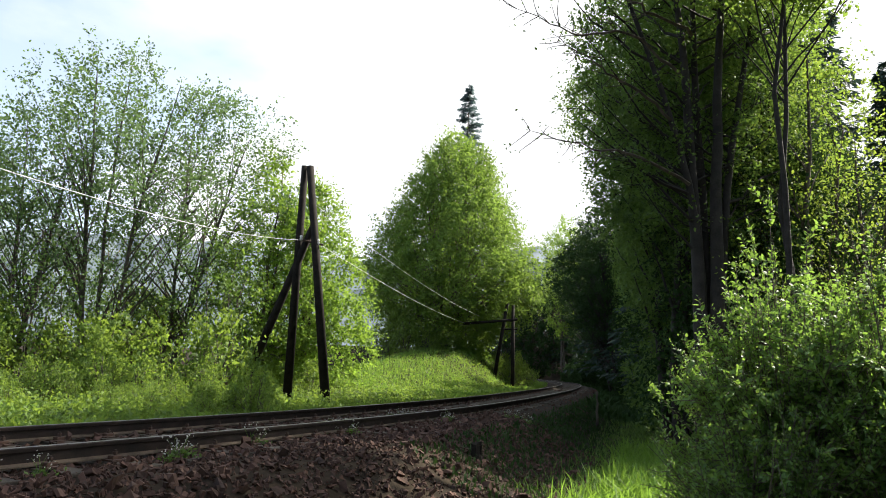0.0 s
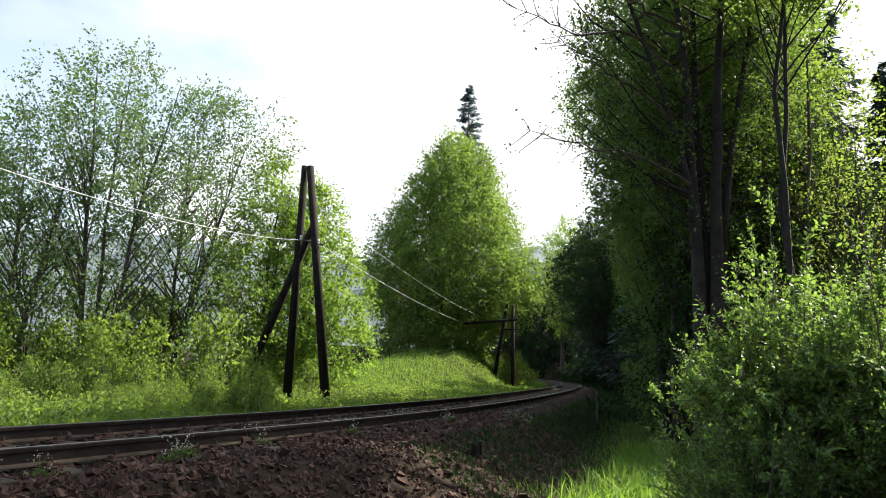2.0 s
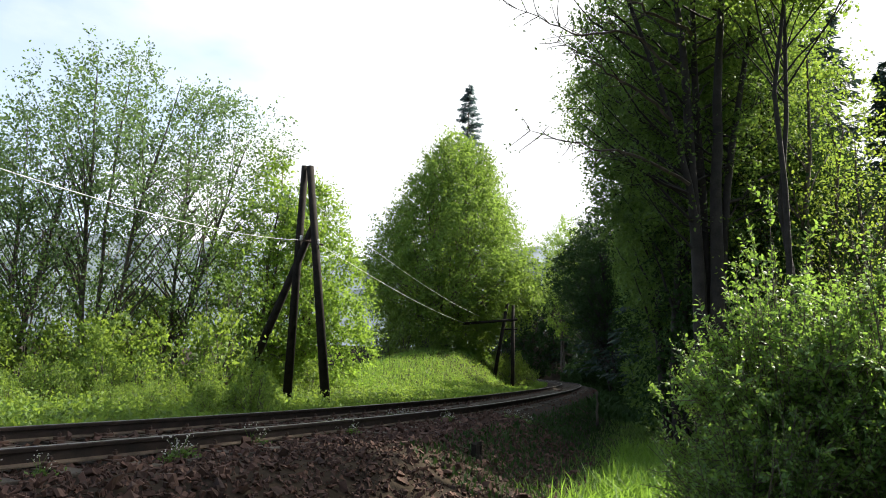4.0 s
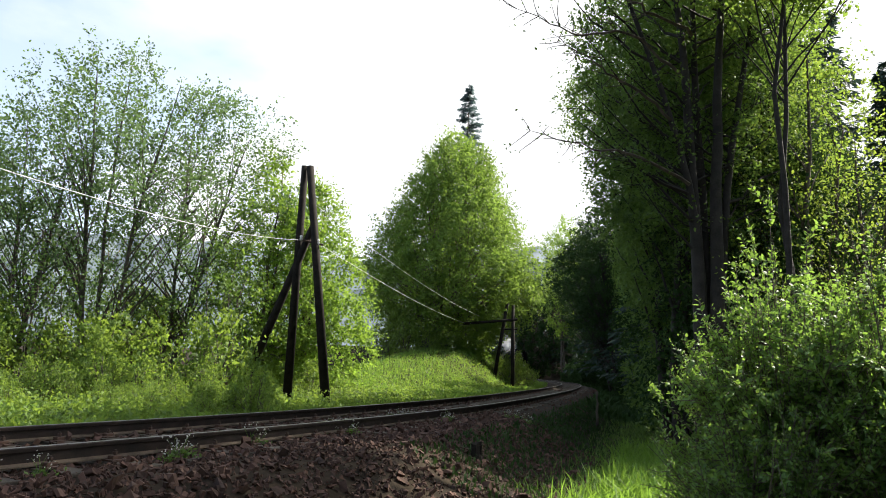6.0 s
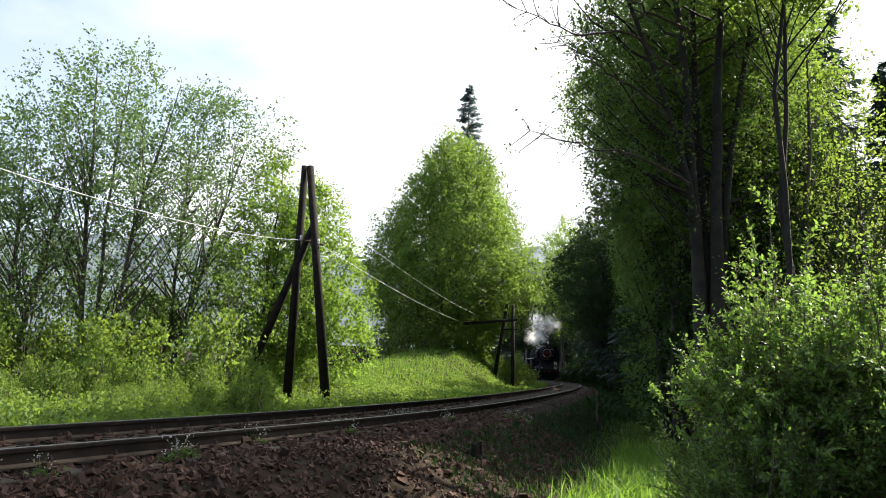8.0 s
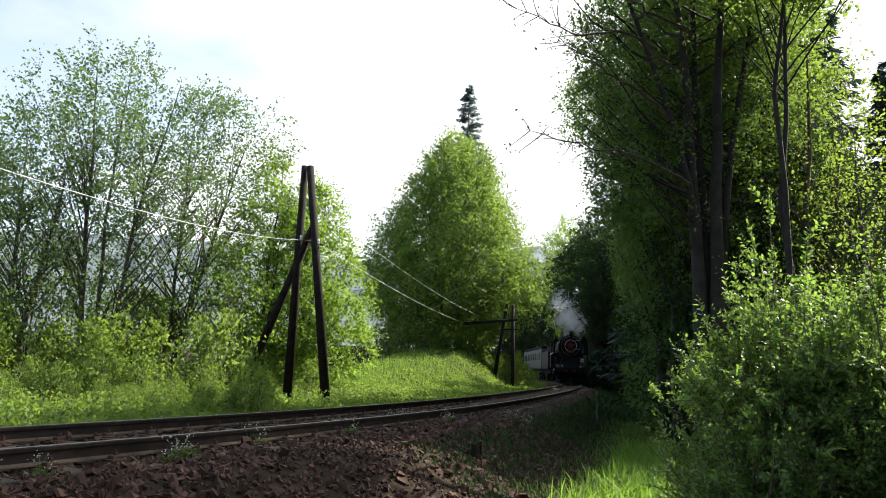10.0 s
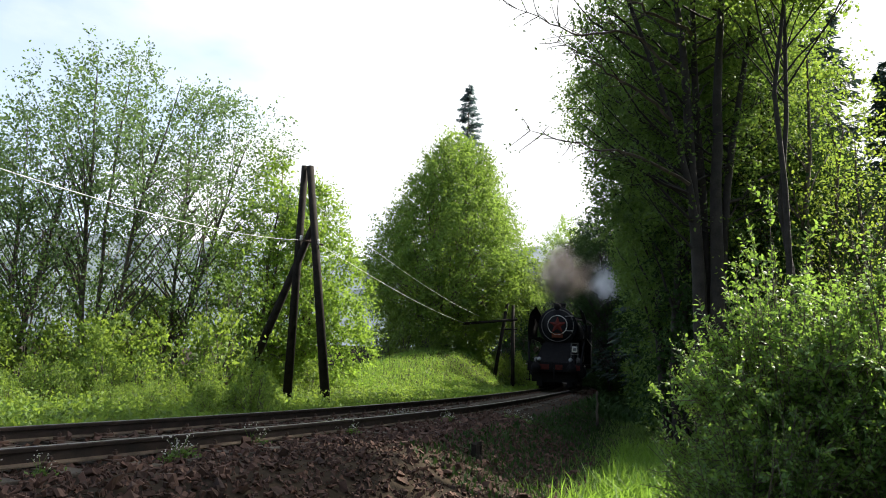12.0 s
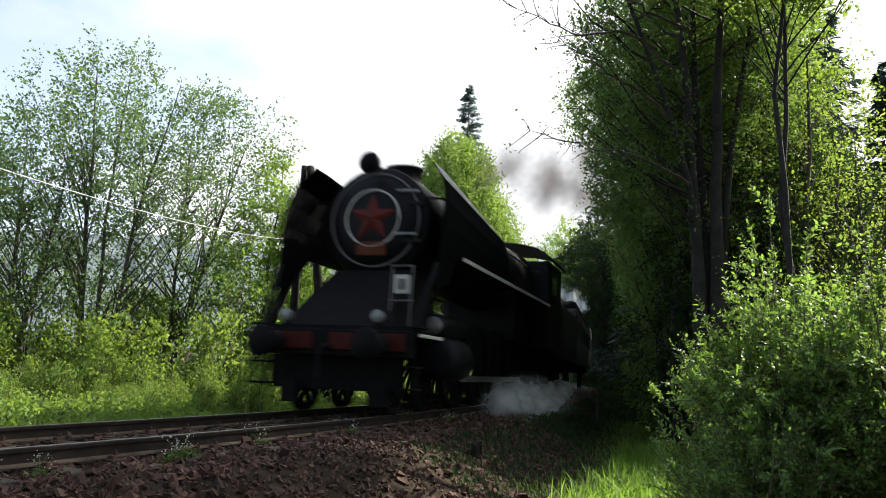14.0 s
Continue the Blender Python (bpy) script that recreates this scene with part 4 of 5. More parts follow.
def build_shrubs():
    """Undergrowth between the track and the trees."""
    first = []
    for i in range(5):
        t = make_tree("shrub", "low bright green shrub in the trackside undergrowth", (0, 0, 0), 1.5, (0.75, 0.5, 0.9, 0.6, 0.4)[i], SHRUB if i % 2 else OVAL,
                      [(-.2, 0, .9, -.1, 0), (.3, .1, .9, .1, 0), (0, -.2, 1, 0, -.1)], 90, 1050, 0.115, M_LEAF_SHRUB, 100 + i, 0.2, 0.2, 0.5, 0.012, -0.5, category="shrub", lobes=0.5)
        tagged(t, group="trackside undergrowth")
        first.append(t)
    rng = random.Random(9)
    spots = []
    for k in range(52):
        dep = rng.uniform(15.8, 22.0)
        px = rng.uniform(-130, 570)
        if px > 415 and dep < 20.6:
            px -= 330
        spots.append((px, dep, (0.35 + (dep - 15.8) * 0.13) * rng.uniform(0.55, 1.5)))
    for k in range(34):
        spots.append((rng.uniform(-60, 500), rng.uniform(13.6, 16.4), rng.uniform(0.22, 0.5)))
    for px, dep, sc in ((795, 46.0, 1.0), (760, 45.5, 1.2), (725, 46, 1.4), (700, 47, 1.6), (680, 49, 1.6), (258, 26, 1.6), (236, 27, 1.7), (280, 28, 1.6), (300, 26.5, 1.4), (934, 48, .8), (922, 47.2, .7), (915, 49, .9), (927, 52, .8), (938, 58, .9), (905, 50, .8), (885, 48, .8), (950, 70, .9), (925, 66, .9)):
        spots.append((px, dep, sc))
    for i, (px, dep, sc) in enumerate(spots):
        x, y = along_view(px, dep)
        m = Matrix.Translation((x, y, ground_at(x, y) - 0.05)) @ pose(0, 0, 0, 0, 0, rng.uniform(0, 360))
        if i < 5:
            ob = first[i]
            ob.matrix_basis = m
        else:
            ob = copy_thing(first[i % 5], m)
        ob.scale = (sc, sc, sc * rng.uniform(0.8, 1.5))


def build_grass():
    rng = np.random.default_rng(15)

    def patch(name, label, s, d, length, mat=M_GRASS, width=0.03):
        x = np.interp(s, S_ALL, LINE[:, 0]) + d * np.cos(np.interp(s, S_ALL, TURN))
        y = np.interp(s, S_ALL, LINE[:, 1]) - d * np.sin(np.interp(s, S_ALL, TURN))
        n = len(s)
        p = np.stack([x, y, ground_z(x, y) - 0.01], 1)
        lean = rng.normal(0, 0.35, (n, 2))
        L = (length * rng.uniform(0.45, 1.15, n))[:, None]
        a = rng.uniform(0, 2 * math.pi, n)
        side = np.stack([np.cos(a), np.sin(a), 0 * a], 1) * (width * L * rng.uniform(0.6, 1.4, (n, 1)))
        up = np.array([[0, 0, 1.0]])
        ld = np.stack([lean[:, 0], lean[:, 1], 0 * a], 1)
        mid = p + (up * 0.55 + ld * 0.25) * L
        tip = p + (up * 0.9 + ld) * L
        v = np.stack([p - side, p + side, mid + side * 0.8, mid - side * 0.8, tip], 1).reshape(-1, 3)
        k = np.arange(n)[:, None] * 5
        f = np.concatenate([k + np.array([[0, 1, 2]]), k + np.array([[0, 2, 3]]), k + np.array([[3, 2, 4]])], 1).reshape(-1, 3)
        tagged(array_mesh(name, v, f, mat), label, "grass", kind="stuff")

    n = 16000
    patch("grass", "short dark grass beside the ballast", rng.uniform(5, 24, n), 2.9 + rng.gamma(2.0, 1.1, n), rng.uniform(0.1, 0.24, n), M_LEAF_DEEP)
    n = 17000
    patch("grass", "long fresh grass beside the path", rng.uniform(4, 12.5, n), 3.6 + rng.gamma(2.2, 1.0, n), np.where(rng.uniform(size=n) > .6, .46, .28), width=0.022)
    n = 16000
    patch("grass", "rough grass where the path runs beside the line", rng.uniform(-18, 4, n), 3.0 + rng.gamma(2.0, 2.6, n), rng.uniform(0.08, 0.28, n), width=0.03)
    n = 42000
    patch("grass", "sunlit meadow grass across the track", rng.uniform(-6, 34, n), -1.7 - rng.gamma(1.6, 2.3, n), rng.uniform(0.08, 0.26, n), width=0.04)
    n = 9000
    patch("weeds", "broad-leaved weeds in the sunlit grass", rng.uniform(-6, 11, n), -2.1 - rng.gamma(1.5, 1.5, n), rng.uniform(0.09, 0.26, n), M_LEAF_SHRUB, 0.2)
    n = 12000
    patch("weeds", "dark low weeds growing over the ballast shoulder", rng.uniform(4, 26, n), 1.7 + rng.gamma(2.0, 0.6, n), rng.uniform(0.05, 0.13, n), M_LEAF_SHADE, 0.16)
    n = 36000
    patch("grass", "rough grass on the bank", rng.uniform(20, 80, n), rng.uniform(-11.0, -2.0, n), rng.uniform(0.15, 0.42, n), width=0.05)
    # added to darken the pale ground; shade is in the leaf colour
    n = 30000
    patch("weeds", "undergrowth added along the cutting, darkened for shade", rng.uniform(22, 95, n), 1.9 + rng.gamma(2.0, 1.6, n), rng.uniform(0.12, 0.4, n), M_LEAF_SHADE, 0.16)
    # low herbs with broad leaves, in drifts
    n = 90000
    s, d = rng.uniform(-6, 40, n), -1.75 - rng.gamma(1.7, 2.2, n)
    x = np.interp(s, S_ALL, LINE[:, 0]) + d * np.cos(np.interp(s, S_ALL, TURN))
    y = np.interp(s, S_ALL, LINE[:, 1]) - d * np.sin(np.interp(s, S_ALL, TURN))
    drift = 0.5 + 0.5 * np.sin(x * 2.3 + np.sin(y * 1.9) * 1.5) * np.sin(y * 2.7 + x * 0.6)
    keep = rng.uniform(size=n) < 0.25 + 0.75 * drift
    x, y, d, drift = x[keep], y[keep], d[keep], drift[keep]
    h = rng.uniform(0.0, 1.0, len(x)) ** 1.5 * (0.10 + 0.30 * drift * smooth(1.8, 4.0, -d))
    P = np.stack([x, y, ground_z(x, y) + 0.02 + h], 1)
    v, f = blades(P, rng.normal(0, 1, P.shape) * np.array([1, 1, 0.45]) + np.array([0, 0, 0.35]), 0.085, 0.3, rng)
    tagged(array_mesh("weeds", v, f, M_LEAF_SHRUB), "low broad-leaved herbs in the sunlit meadow", "weeds", kind="stuff")


build_ground()
build_hill()
build_track()
build_ballast()
line_poles()
build_trees()
build_forest()
add_shade_trees()
build_bush()
build_shrubs()
build_grass()
build_flowers()


def build_litter():
    """A rotten stump beside the ballast and pale broken branches under the wood."""
    rng = np.random.default_rng(61)
    p = view_point(843, 812, 10.6)
    z = ground_at(p.x, p.y)
    bm = bmesh.new()
    add_lathe(bm, [(0.10, -0.1), (0.085, 0.05), (0.075, 0.19), (0.06, 0.22), (0.0, 0.17)], Matrix.Translation((p.x, p.y, z)), 14)
    for v in bm.verts:
        v.co += Vector(rng.normal(0, 0.012, 3))
    tagged(mesh_object("tree_stump", bm, M_POLE), "dark rotten wooden stump in the weeds", "stump")
    for (x0, y0), (x1, y1), dep, r in (((1056, 722), (1058, 692), 22, 0.05), ((1075, 738), (1100, 752), 19, 0.05), ((1004, 706), (1040, 716), 21, 0.035), ((1020, 690), (1052, 692), 24, 0.04)):
        a, b = view_point(x0, y0, dep), view_point(x1, y1, dep + 0.4)
        ga = ground_at(a.x, a.y)
        a.z = ga + r * 0.6
        if abs(y1 - y0) < 20:
            b.z = ground_at(b.x, b.y) + r * 0.6
        k = np.linspace(0, 1, 6)
        pts = np.array([a.lerp(b, t) for t in k]) + rng.normal(0, 0.02, (6, 3))
        v, f = tubes([(pts, r * (1 - 0.4 * k))], 7)
        tagged(array_mesh("broken_branch", v, f, M_SLEEPER), "pale broken branch lying at the forest edge", "branch", "fallen branches")


build_litter()


# ---- the train ----
M_BLACK = surface("black_engine_paint", (0.004, 0.004, 0.0055), (0.008, 0.008, 0.011), 3, 0.5, 0, 0.05, 40, spec=0.15)
M_SOOT = surface("sooty_iron", (0.0045, 0.0045, 0.0052), (0.010, 0.0095, 0.010), 5, 0.85, 0, 0.2, 50, spec=0.1)
M_RED = surface("red_enamel", (0.075, 0.011, 0.008), (0.135, 0.02, 0.014), 5, 0.5, 0, 0.05, 40, spec=0.15)
M_ORANGE = surface("orange_plate_paint", (0.07, 0.02, 0.011), (0.12, 0.036, 0.018), 6, 0.6, 0, 0.05, 40, spec=0.1)
M_CREAM = surface("off_white_paint", (0.42, 0.41, 0.38), (0.62, 0.6, 0.56), 6, 0.5, 0, 0.05, 40)
M_STEEL = surface("bare_steel", (0.25, 0.25, 0.25), (0.45, 0.44, 0.43), 6, 0.32, 0.9, 0.05, 60)
M_DULL = surface("dull_red_paint", (0.035, 0.008, 0.006), (0.07, 0.014, 0.011), 5, 0.7, 0, 0.05, 40, spec=0.1)
# Blacker than the engine paint: shade on the deflectors is in the colour.
M_DEFLECTOR = surface("shaded_black_paint", (0.002, 0.002, 0.0024), (0.004, 0.004, 0.005), 3, 0.8, 0, 0.03, 40, spec=0.03)
# Pale tone for the sunlit top of one deflector, painted in.
M_SUN_GLARE = surface("painted_sun_glare", (0.16, 0.17, 0.15), (0.30, 0.31, 0.28), 4, 0.5, 0, 0.05, 40)
M_ASH = surface("ash_grey_paint", (0.08, 0.08, 0.08), (0.14, 0.14, 0.14), 6, 0.6)
M_GLASS = surface("dark_window_glass", (0.010, 0.011, 0.012), (0.018, 0.019, 0.02), 3, 0.12, 0, 0.0, 40, spec=0.35)
M_LAMP = plain("lamp_glass", (0.22, 0.23, 0.24), 0.2)

SPEED = 13.4
S_END = 5.26


def front_s(t):
    return S_END + SPEED * (14.0 - t)


def on_line(s_front, length):
    """Pose of a vehicle whose front stands at s_front; it points along its travel, +y."""
    a, b = on_track(s_front), on_track(s_front + length)
    d = (a - b).normalized()
    return Matrix.Translation(a) @ d.to_track_quat("Y", "Z").to_matrix().to_4x4()


LATHE_Y = Matrix.Rotation(radians(-90), 4, "X")     # turns a lathe's z axis to +y


def lathe_y(prof, x, y, z, seg=36):
    bm = bmesh.new()
    add_lathe(bm, prof, Matrix.Translation((x, y, z)) @ LATHE_Y, seg)
    bmesh.ops.recalc_face_normals(bm, faces=bm.faces)
    return bm


def boxes(*bs, bevel=0.012):
    bm = bmesh.new()
    for c, s in bs:
        add_box(bm, c, s, bevel)
    return bm


def rods(*rs, seg=10):
    bm = bmesh.new()
    for a, b, r in rs:
        add_rod(bm, a, b, r, r, seg)
    return bm


def torus_y(R, r, x, y, z, seg=48):
    bm = bmesh.new()
    prof = [(R + r * math.cos(a), r * math.sin(a)) for a in np.linspace(0, 2 * math.pi, 9)]
    add_lathe(bm, prof, Matrix.Translation((x, y, z)) @ LATHE_Y, seg)
    return bm


def star_mesh(R, depth, x, y, z):
    bm = bmesh.new()
    c = bm.verts.new((x, y + depth, z))
    ring = []
    for i in range(10):
        r = R if i % 2 == 0 else R * 0.42
        a = math.pi / 2 + i * math.pi / 5
        ring.append(bm.verts.new((x + r * math.cos(a), y, z + r * math.sin(a))))
    for i in range(10):
        bm.faces.new((c, ring[i], ring[(i + 1) % 10]))
    bm.faces.new(ring[::-1])
    return bm


def wheel(parent, x, y, r, spokes, name="driving_wheel"):
    """A wheel with its origin on the axle: tyre, hub and single spokes, or a plain disc."""
    turn = Matrix.Rotation(radians(90), 4, "Y")
    bm = bmesh.new()
    add_lathe(bm, [(r - 0.10, -0.06), (r, -0.06), (r, 0.05), (r + 0.02, 0.07), (r - 0.10, 0.07), (r - 0.10, -0.06)], turn, 40)
    w = part(name, bm, M_SOOT, parent, "", True)
    w.location = (x, y, r)
    bm = bmesh.new()
    add_lathe(bm, [(0.0, -0.09), (0.15, -0.09), (0.15, 0.09), (0.0, 0.09)] if spokes else [(0.0, -0.08), (0.12, -0.08), (0.14, -0.02), (r - 0.09, -0.02), (r - 0.09, 0.02), (0.14, 0.02), (0.12, 0.08), (0.0, 0.08)], turn, 24)
    part("hub", bm, M_SOOT, w, "", True)
    if spokes:
        bm = bmesh.new()
        add_rod(bm, (0, 0.1, 0), (0, r - 0.08, 0), 0.04, 0.03, 6)
        first = part("spoke", bm, M_SOOT, w)
        for i in range(1, spokes):
            s = new("spoke", first.data)
            s.parent = w
            s.matrix_basis = Matrix.Rotation(2 * math.pi * i / spokes, 4, "X")
    return w


WHEELS, RODS = [], []


def build_engine():
    e = empty("steam_locomotive")
    tagged(e, "black steam locomotive with a red star on its smokebox", "locomotive")
    Y0 = -1.48       # smokebox front
    Z0 = 3.26         # boiler axis
    part("boiler", lathe_y([(0.0, 0.0), (0.98, 0.0), (1.0, -0.03), (1.0, -2.6), (0.94, -2.62), (0.94, -4.0), (0.98, -7.2), (1.04, -9.0), (0.0, -9.0)], 0, Y0, Z0, 48), M_BLACK, e, "", True)
    door = part("smokebox_door", lathe_y([(0.86, 0.0), (0.84, 0.05), (0.6, 0.13), (0.3, 0.17), (0.0, 0.18)], 0, Y0, Z0 + 0.03, 48), M_BLACK, e, "", True)
    part("door_rim", torus_y(0.83, 0.022, 0, Y0 + 0.05, Z0 + 0.03), M_ASH, door, "grey steel rim", True)
    part("star_ring", torus_y(0.50, 0.017, 0, Y0 + 0.17, Z0 + 0.04), M_CREAM, door, "pale ring round the star", True)
    part("star", star_mesh(0.46, 0.06, 0, Y0 + 0.18, Z0 + 0.04), M_RED, door, "red five-pointed star")
    plate = part("nameplate", boxes(((0, Y0 + 0.17, Z0 - 0.50), (0.56, 0.03, 0.24))), M_ORANGE, door, "dull orange plate")
    for dz in (0.52, -0.24):
        part("grab_rail", rods(((-0.42, Y0 + 0.16, Z0 + dz), (-0.81, Y0 + 0.10, Z0 + dz), 0.02)), M_STEEL, door, "bright steel grab rail")
    for dz in (0.3, -0.36):
        part("hinge", boxes(((-0.66, Y0 + 0.08, Z0 + dz), (0.5, 0.05, 0.07))), M_BLACK, door)
    # top lamp and chimney
    head = part("headlamp", lathe_y([(0.0, -0.28), (0.12, -0.25), (0.18, -0.1), (0.19, 0.02), (0.17, 0.05), (0.0, 0.06)], 0, Y0 + 0.45, Z0 + 0.97, 24), M_BLACK, e, "", True)
    part("lens", lathe_y([(0.15, 0.0), (0.1, 0.03), (0.0, 0.04)], 0, Y0 + 0.505, Z0 + 0.97, 24), M_SOOT, head, "dark lamp glass", True)
    bm = bmesh.new()
    add_lathe(bm, [(0.0, 0.0), (0.40, 0.0), (0.33, 0.08), (0.34, 0.30), (0.38, 0.34), (0.38, 0.38), (0.30, 0.38), (0.28, 0.05)], Matrix.Translation((0, Y0 - 1.2, Z0 + 0.92)), 32)
    part("chimney", bm, M_BLACK, e, "", True)
    for yy, r, h in ((-3.6, 0.42, 0.3), (-5.4, 0.45, 0.32)):
        bm = bmesh.new()
        add_lathe(bm, [(r + 0.1, -0.2), (r, 0.0), (r * 0.95, h * 0.7), (r * 0.6, h), (0.0, h * 1.05)], Matrix.Translation((0, Y0 + yy, Z0 + 0.86)), 28)
        part("dome", bm, M_BLACK, e, "", True)
    # smoke deflectors: plates that curve in at the top, held by slender struts
    for sx in (-1, 1):
        arc = [(1.40, 1.75), (1.46, 2.5), (1.49, 3.1), (1.47, 3.5), (1.38, 3.9), (1.14, 4.26)]
        dfl = None
        # overlay strip along the top; on one side its colour holds the sun's glare
        for name, ks, mat in (("smoke_deflector", range(0, 6), M_DEFLECTOR), ("deflector_flange", (4, 5), M_SUN_GLARE if sx < 0 else M_DEFLECTOR)):
            bm = bmesh.new()
            lift = 0.012 if name == "deflector_flange" else 0.0
            layers = []
            for off in (-lift, 0.025 if not lift else -0.003):
                g = []
                for k in ks:
                    x, z = arc[k]
                    lead = Y0 + 0.75 - 0.03 * k - 0.012 * k * k
                    ends = [lead - lift, Y0 - 0.3, Y0 - 2.0, Y0 - 3.9]
                    dip = (0, 0, 0, 0, 0.0, 0.04)[k]
                    g.append([bm.verts.new((sx * (x - off), y, max(z, 2.68 if y < Y0 else z) - 0.10 * max(0, lead - y) * k / 5 - (dip if y > Y0 else 0))) for y in ends])
                layers.append(g)
            for g in layers:
                for a, b in zip(g, g[1:]):
                    for i in range(3):
                        bm.faces.new((a[i], a[i + 1], b[i + 1], b[i]))
            A, B = layers
            for i in range(3):
                bm.faces.new((A[0][i], B[0][i], B[0][i + 1], A[0][i + 1]))
                bm.faces.new((A[-1][i], A[-1][i + 1], B[-1][i + 1], B[-1][i]))
            for k in range(len(A) - 1):
                for i in (0, 3):
                    bm.faces.new((A[k][i], A[k + 1][i], B[k + 1][i], B[k][i]))
            bmesh.ops.recalc_face_normals(bm, faces=bm.faces)
            if dfl is None:
                dfl = part(name, bm, mat, e)
            else:
                part(name, bm, mat, dfl, "top strip, sun glare painted on one side only")
        for a, b, r in (((sx * 1.42, Y0 + 0.70, 2.4), (sx * 1.28, -0.15, 1.25), 0.05), ((sx * 1.34, Y0 - 0.4, 2.6), (sx * 1.2, Y0 - 0.4, 2.2), 0.03), ((sx * 1.33, Y0 - 0.3, 3.7), (sx * 0.85, Y0 - 0.3, 3.75), 0.025)):
            part("strut", rods((a, b, r)), M_SOOT, dfl)
    # front apron, frames and beam
    bm = bmesh.new()
    vs = [bm.verts.new(c) for c in ((-1.0, -0.1, 1.32), (1.0, -0.1, 1.32), (0.72, Y0 + 0.05, 2.4), (-0.72, Y0 + 0.05, 2.4), (-1.0, Y0 - 0.8, 1.32), (1.0, Y0 - 0.8, 1.32), (0.72, Y0 - 0.8, 2.45), (-0.72, Y0 - 0.8, 2.45))]
    for q in ((0, 1, 2, 3), (1, 5, 6, 2), (4, 0, 3, 7), (3, 2, 6, 7), (5, 4, 7, 6), (0, 4, 5, 1)):
        bm.faces.new([vs[i] for i in q])
    bmesh.ops.recalc_face_normals(bm, faces=bm.faces)
    bmesh.ops.bevel(bm, geom=list(bm.edges), offset=0.04, segments=2, affect="EDGES")
    part("apron", bm, M_SOOT, e)
    crest = part("crest_plate", boxes(((-0.95, -0.50, 2.04), (0.26, 0.04, 0.30)), bevel=0.03), M_CREAM, e, "pale crest plate")
    part("crest_boss", boxes(((-0.95, -0.475, 2.04), (0.15, 0.02, 0.17)), bevel=0.02), M_ASH, crest, "grey crest")
    for z in (2.33, 1.78):
        part("ledge", boxes(((-0.95, -0.50, z), (0.40, 0.08, 0.02))), M_ASH, e)
    for x in (-0.78, -1.12):
        part("post", rods(((x, -0.45, 1.32), (x, -0.50, 2.32), 0.014)), M_ASH, e)
    beam = part("buffer_beam", boxes(((0, -0.02, 1.08), (2.72, 0.08, 0.40)), bevel=0.02), M_SOOT, e)
    for x, w in ((-1.04, 0.44), (-0.21, 0.36), (0.70, 0.85)):
        part("red_panel", boxes(((x, 0.035, 1.10), (w, 0.03, 0.26)), bevel=0.01), M_DULL, beam, "dull red painted panel")
    part("platform", boxes(((0, -0.55, 1.30), (2.7, 1.1, 0.05)), bevel=0.01), M_SOOT, e)
    for sx in (-1, 1):
        b = part("buffer", lathe_y([(0.0, 0.0), (0.15, 0.0), (0.15, 0.28), (0.09, 0.30), (0.09, 0.50), (0.22, 0.51), (0.235, 0.53), (0.22, 0.56), (0.0, 0.585)], sx * 0.875, 0.02, 1.06, 28), M_SOOT, e, "", True)
        lamp = part("lamp", lathe_y([(0.0, -0.14), (0.07, -0.13), (0.095, -0.02), (0.105, 0.02), (0.09, 0.03)], sx * 0.783, 0.0, 1.49, 24), M_ASH, e, "small grey front lamp", True)
        part("lens", lathe_y([(0.09, 0.0), (0.06, 0.02), (0.0, 0.028)], sx * 0.783, 0.025, 1.49, 24), M_LAMP, lamp, "clear lamp glass", True)
        part("lamp_bracket", rods(((sx * 0.783, -0.05, 1.32), (sx * 0.783, -0.05, 1.40), 0.03)), M_SOOT, e)
        step = part("step", boxes(((sx * 1.28, -0.25, 1.345), (0.34, 0.4, 0.03))), M_SOOT, e)
        for z in (0.75, 0.42):
            part("tread", boxes(((sx * 1.28, -0.2, z), (0.3, 0.28, 0.03))), M_SOOT, step)
        part("hanger", boxes(((sx * 1.28, -0.34, 0.85), (0.05, 0.03, 0.95))), M_SOOT, step)
        part("step_edge", boxes(((sx * 1.47, -0.55, 1.22), (0.03, 1.0, 0.05)), bevel=0.005), M_CREAM, e, "white painted edge")
        # cylinder, slide bars, running board
        part("cylinder", lathe_y([(0.0, 0.05), (0.25, 0.05), (0.36, 0.0), (0.38, -0.05), (0.38, -1.0), (0.36, -1.05), (0.0, -1.1)], sx * 1.10, -1.9, 0.92, 32), M_BLACK, e, "", True)
        part("valve_chest", lathe_y([(0.0, 0.12), (0.15, 0.12), (0.20, 0.06), (0.21, 0.0), (0.21, -1.1), (0.0, -1.15)], sx * 1.06, -1.9, 1.48, 28), M_BLACK, e, "", True)
        part("cylinder_cover", lathe_y([(0.0, 0.10), (0.10, 0.10), (0.16, 0.03), (0.16, 0.0)], sx * 1.06, -1.77, 1.48, 24), M_ASH, e, "grey cylinder cover", True)
        part("running_board", boxes(((sx * 1.22, -6.1, 2.64), (0.55, 8.4, 0.05)), bevel=0.01), M_SOOT, e)
        part("board_edge", boxes(((sx * 1.51, -6.1, 2.65), (0.025, 8.4, 0.07)), bevel=0.005), M_CREAM, e, "white painted edge")
        part("boiler_rail", rods(((sx * 1.06, -3.6, 3.62), (sx * 1.06, -9.2, 3.62), 0.02)), M_STEEL, e)
        for y in (-3.9, -5.65, -7.4, -9.15):
            WHEELS.append((wheel(e, sx * 0.76, y, 0.87, 14), sx * 0.76, y, 0.87))
        WHEELS.append((wheel(e, sx * 0.76, -2.15, 0.44, 9, "leading_wheel"), sx * 0.76, -2.15, 0.44))
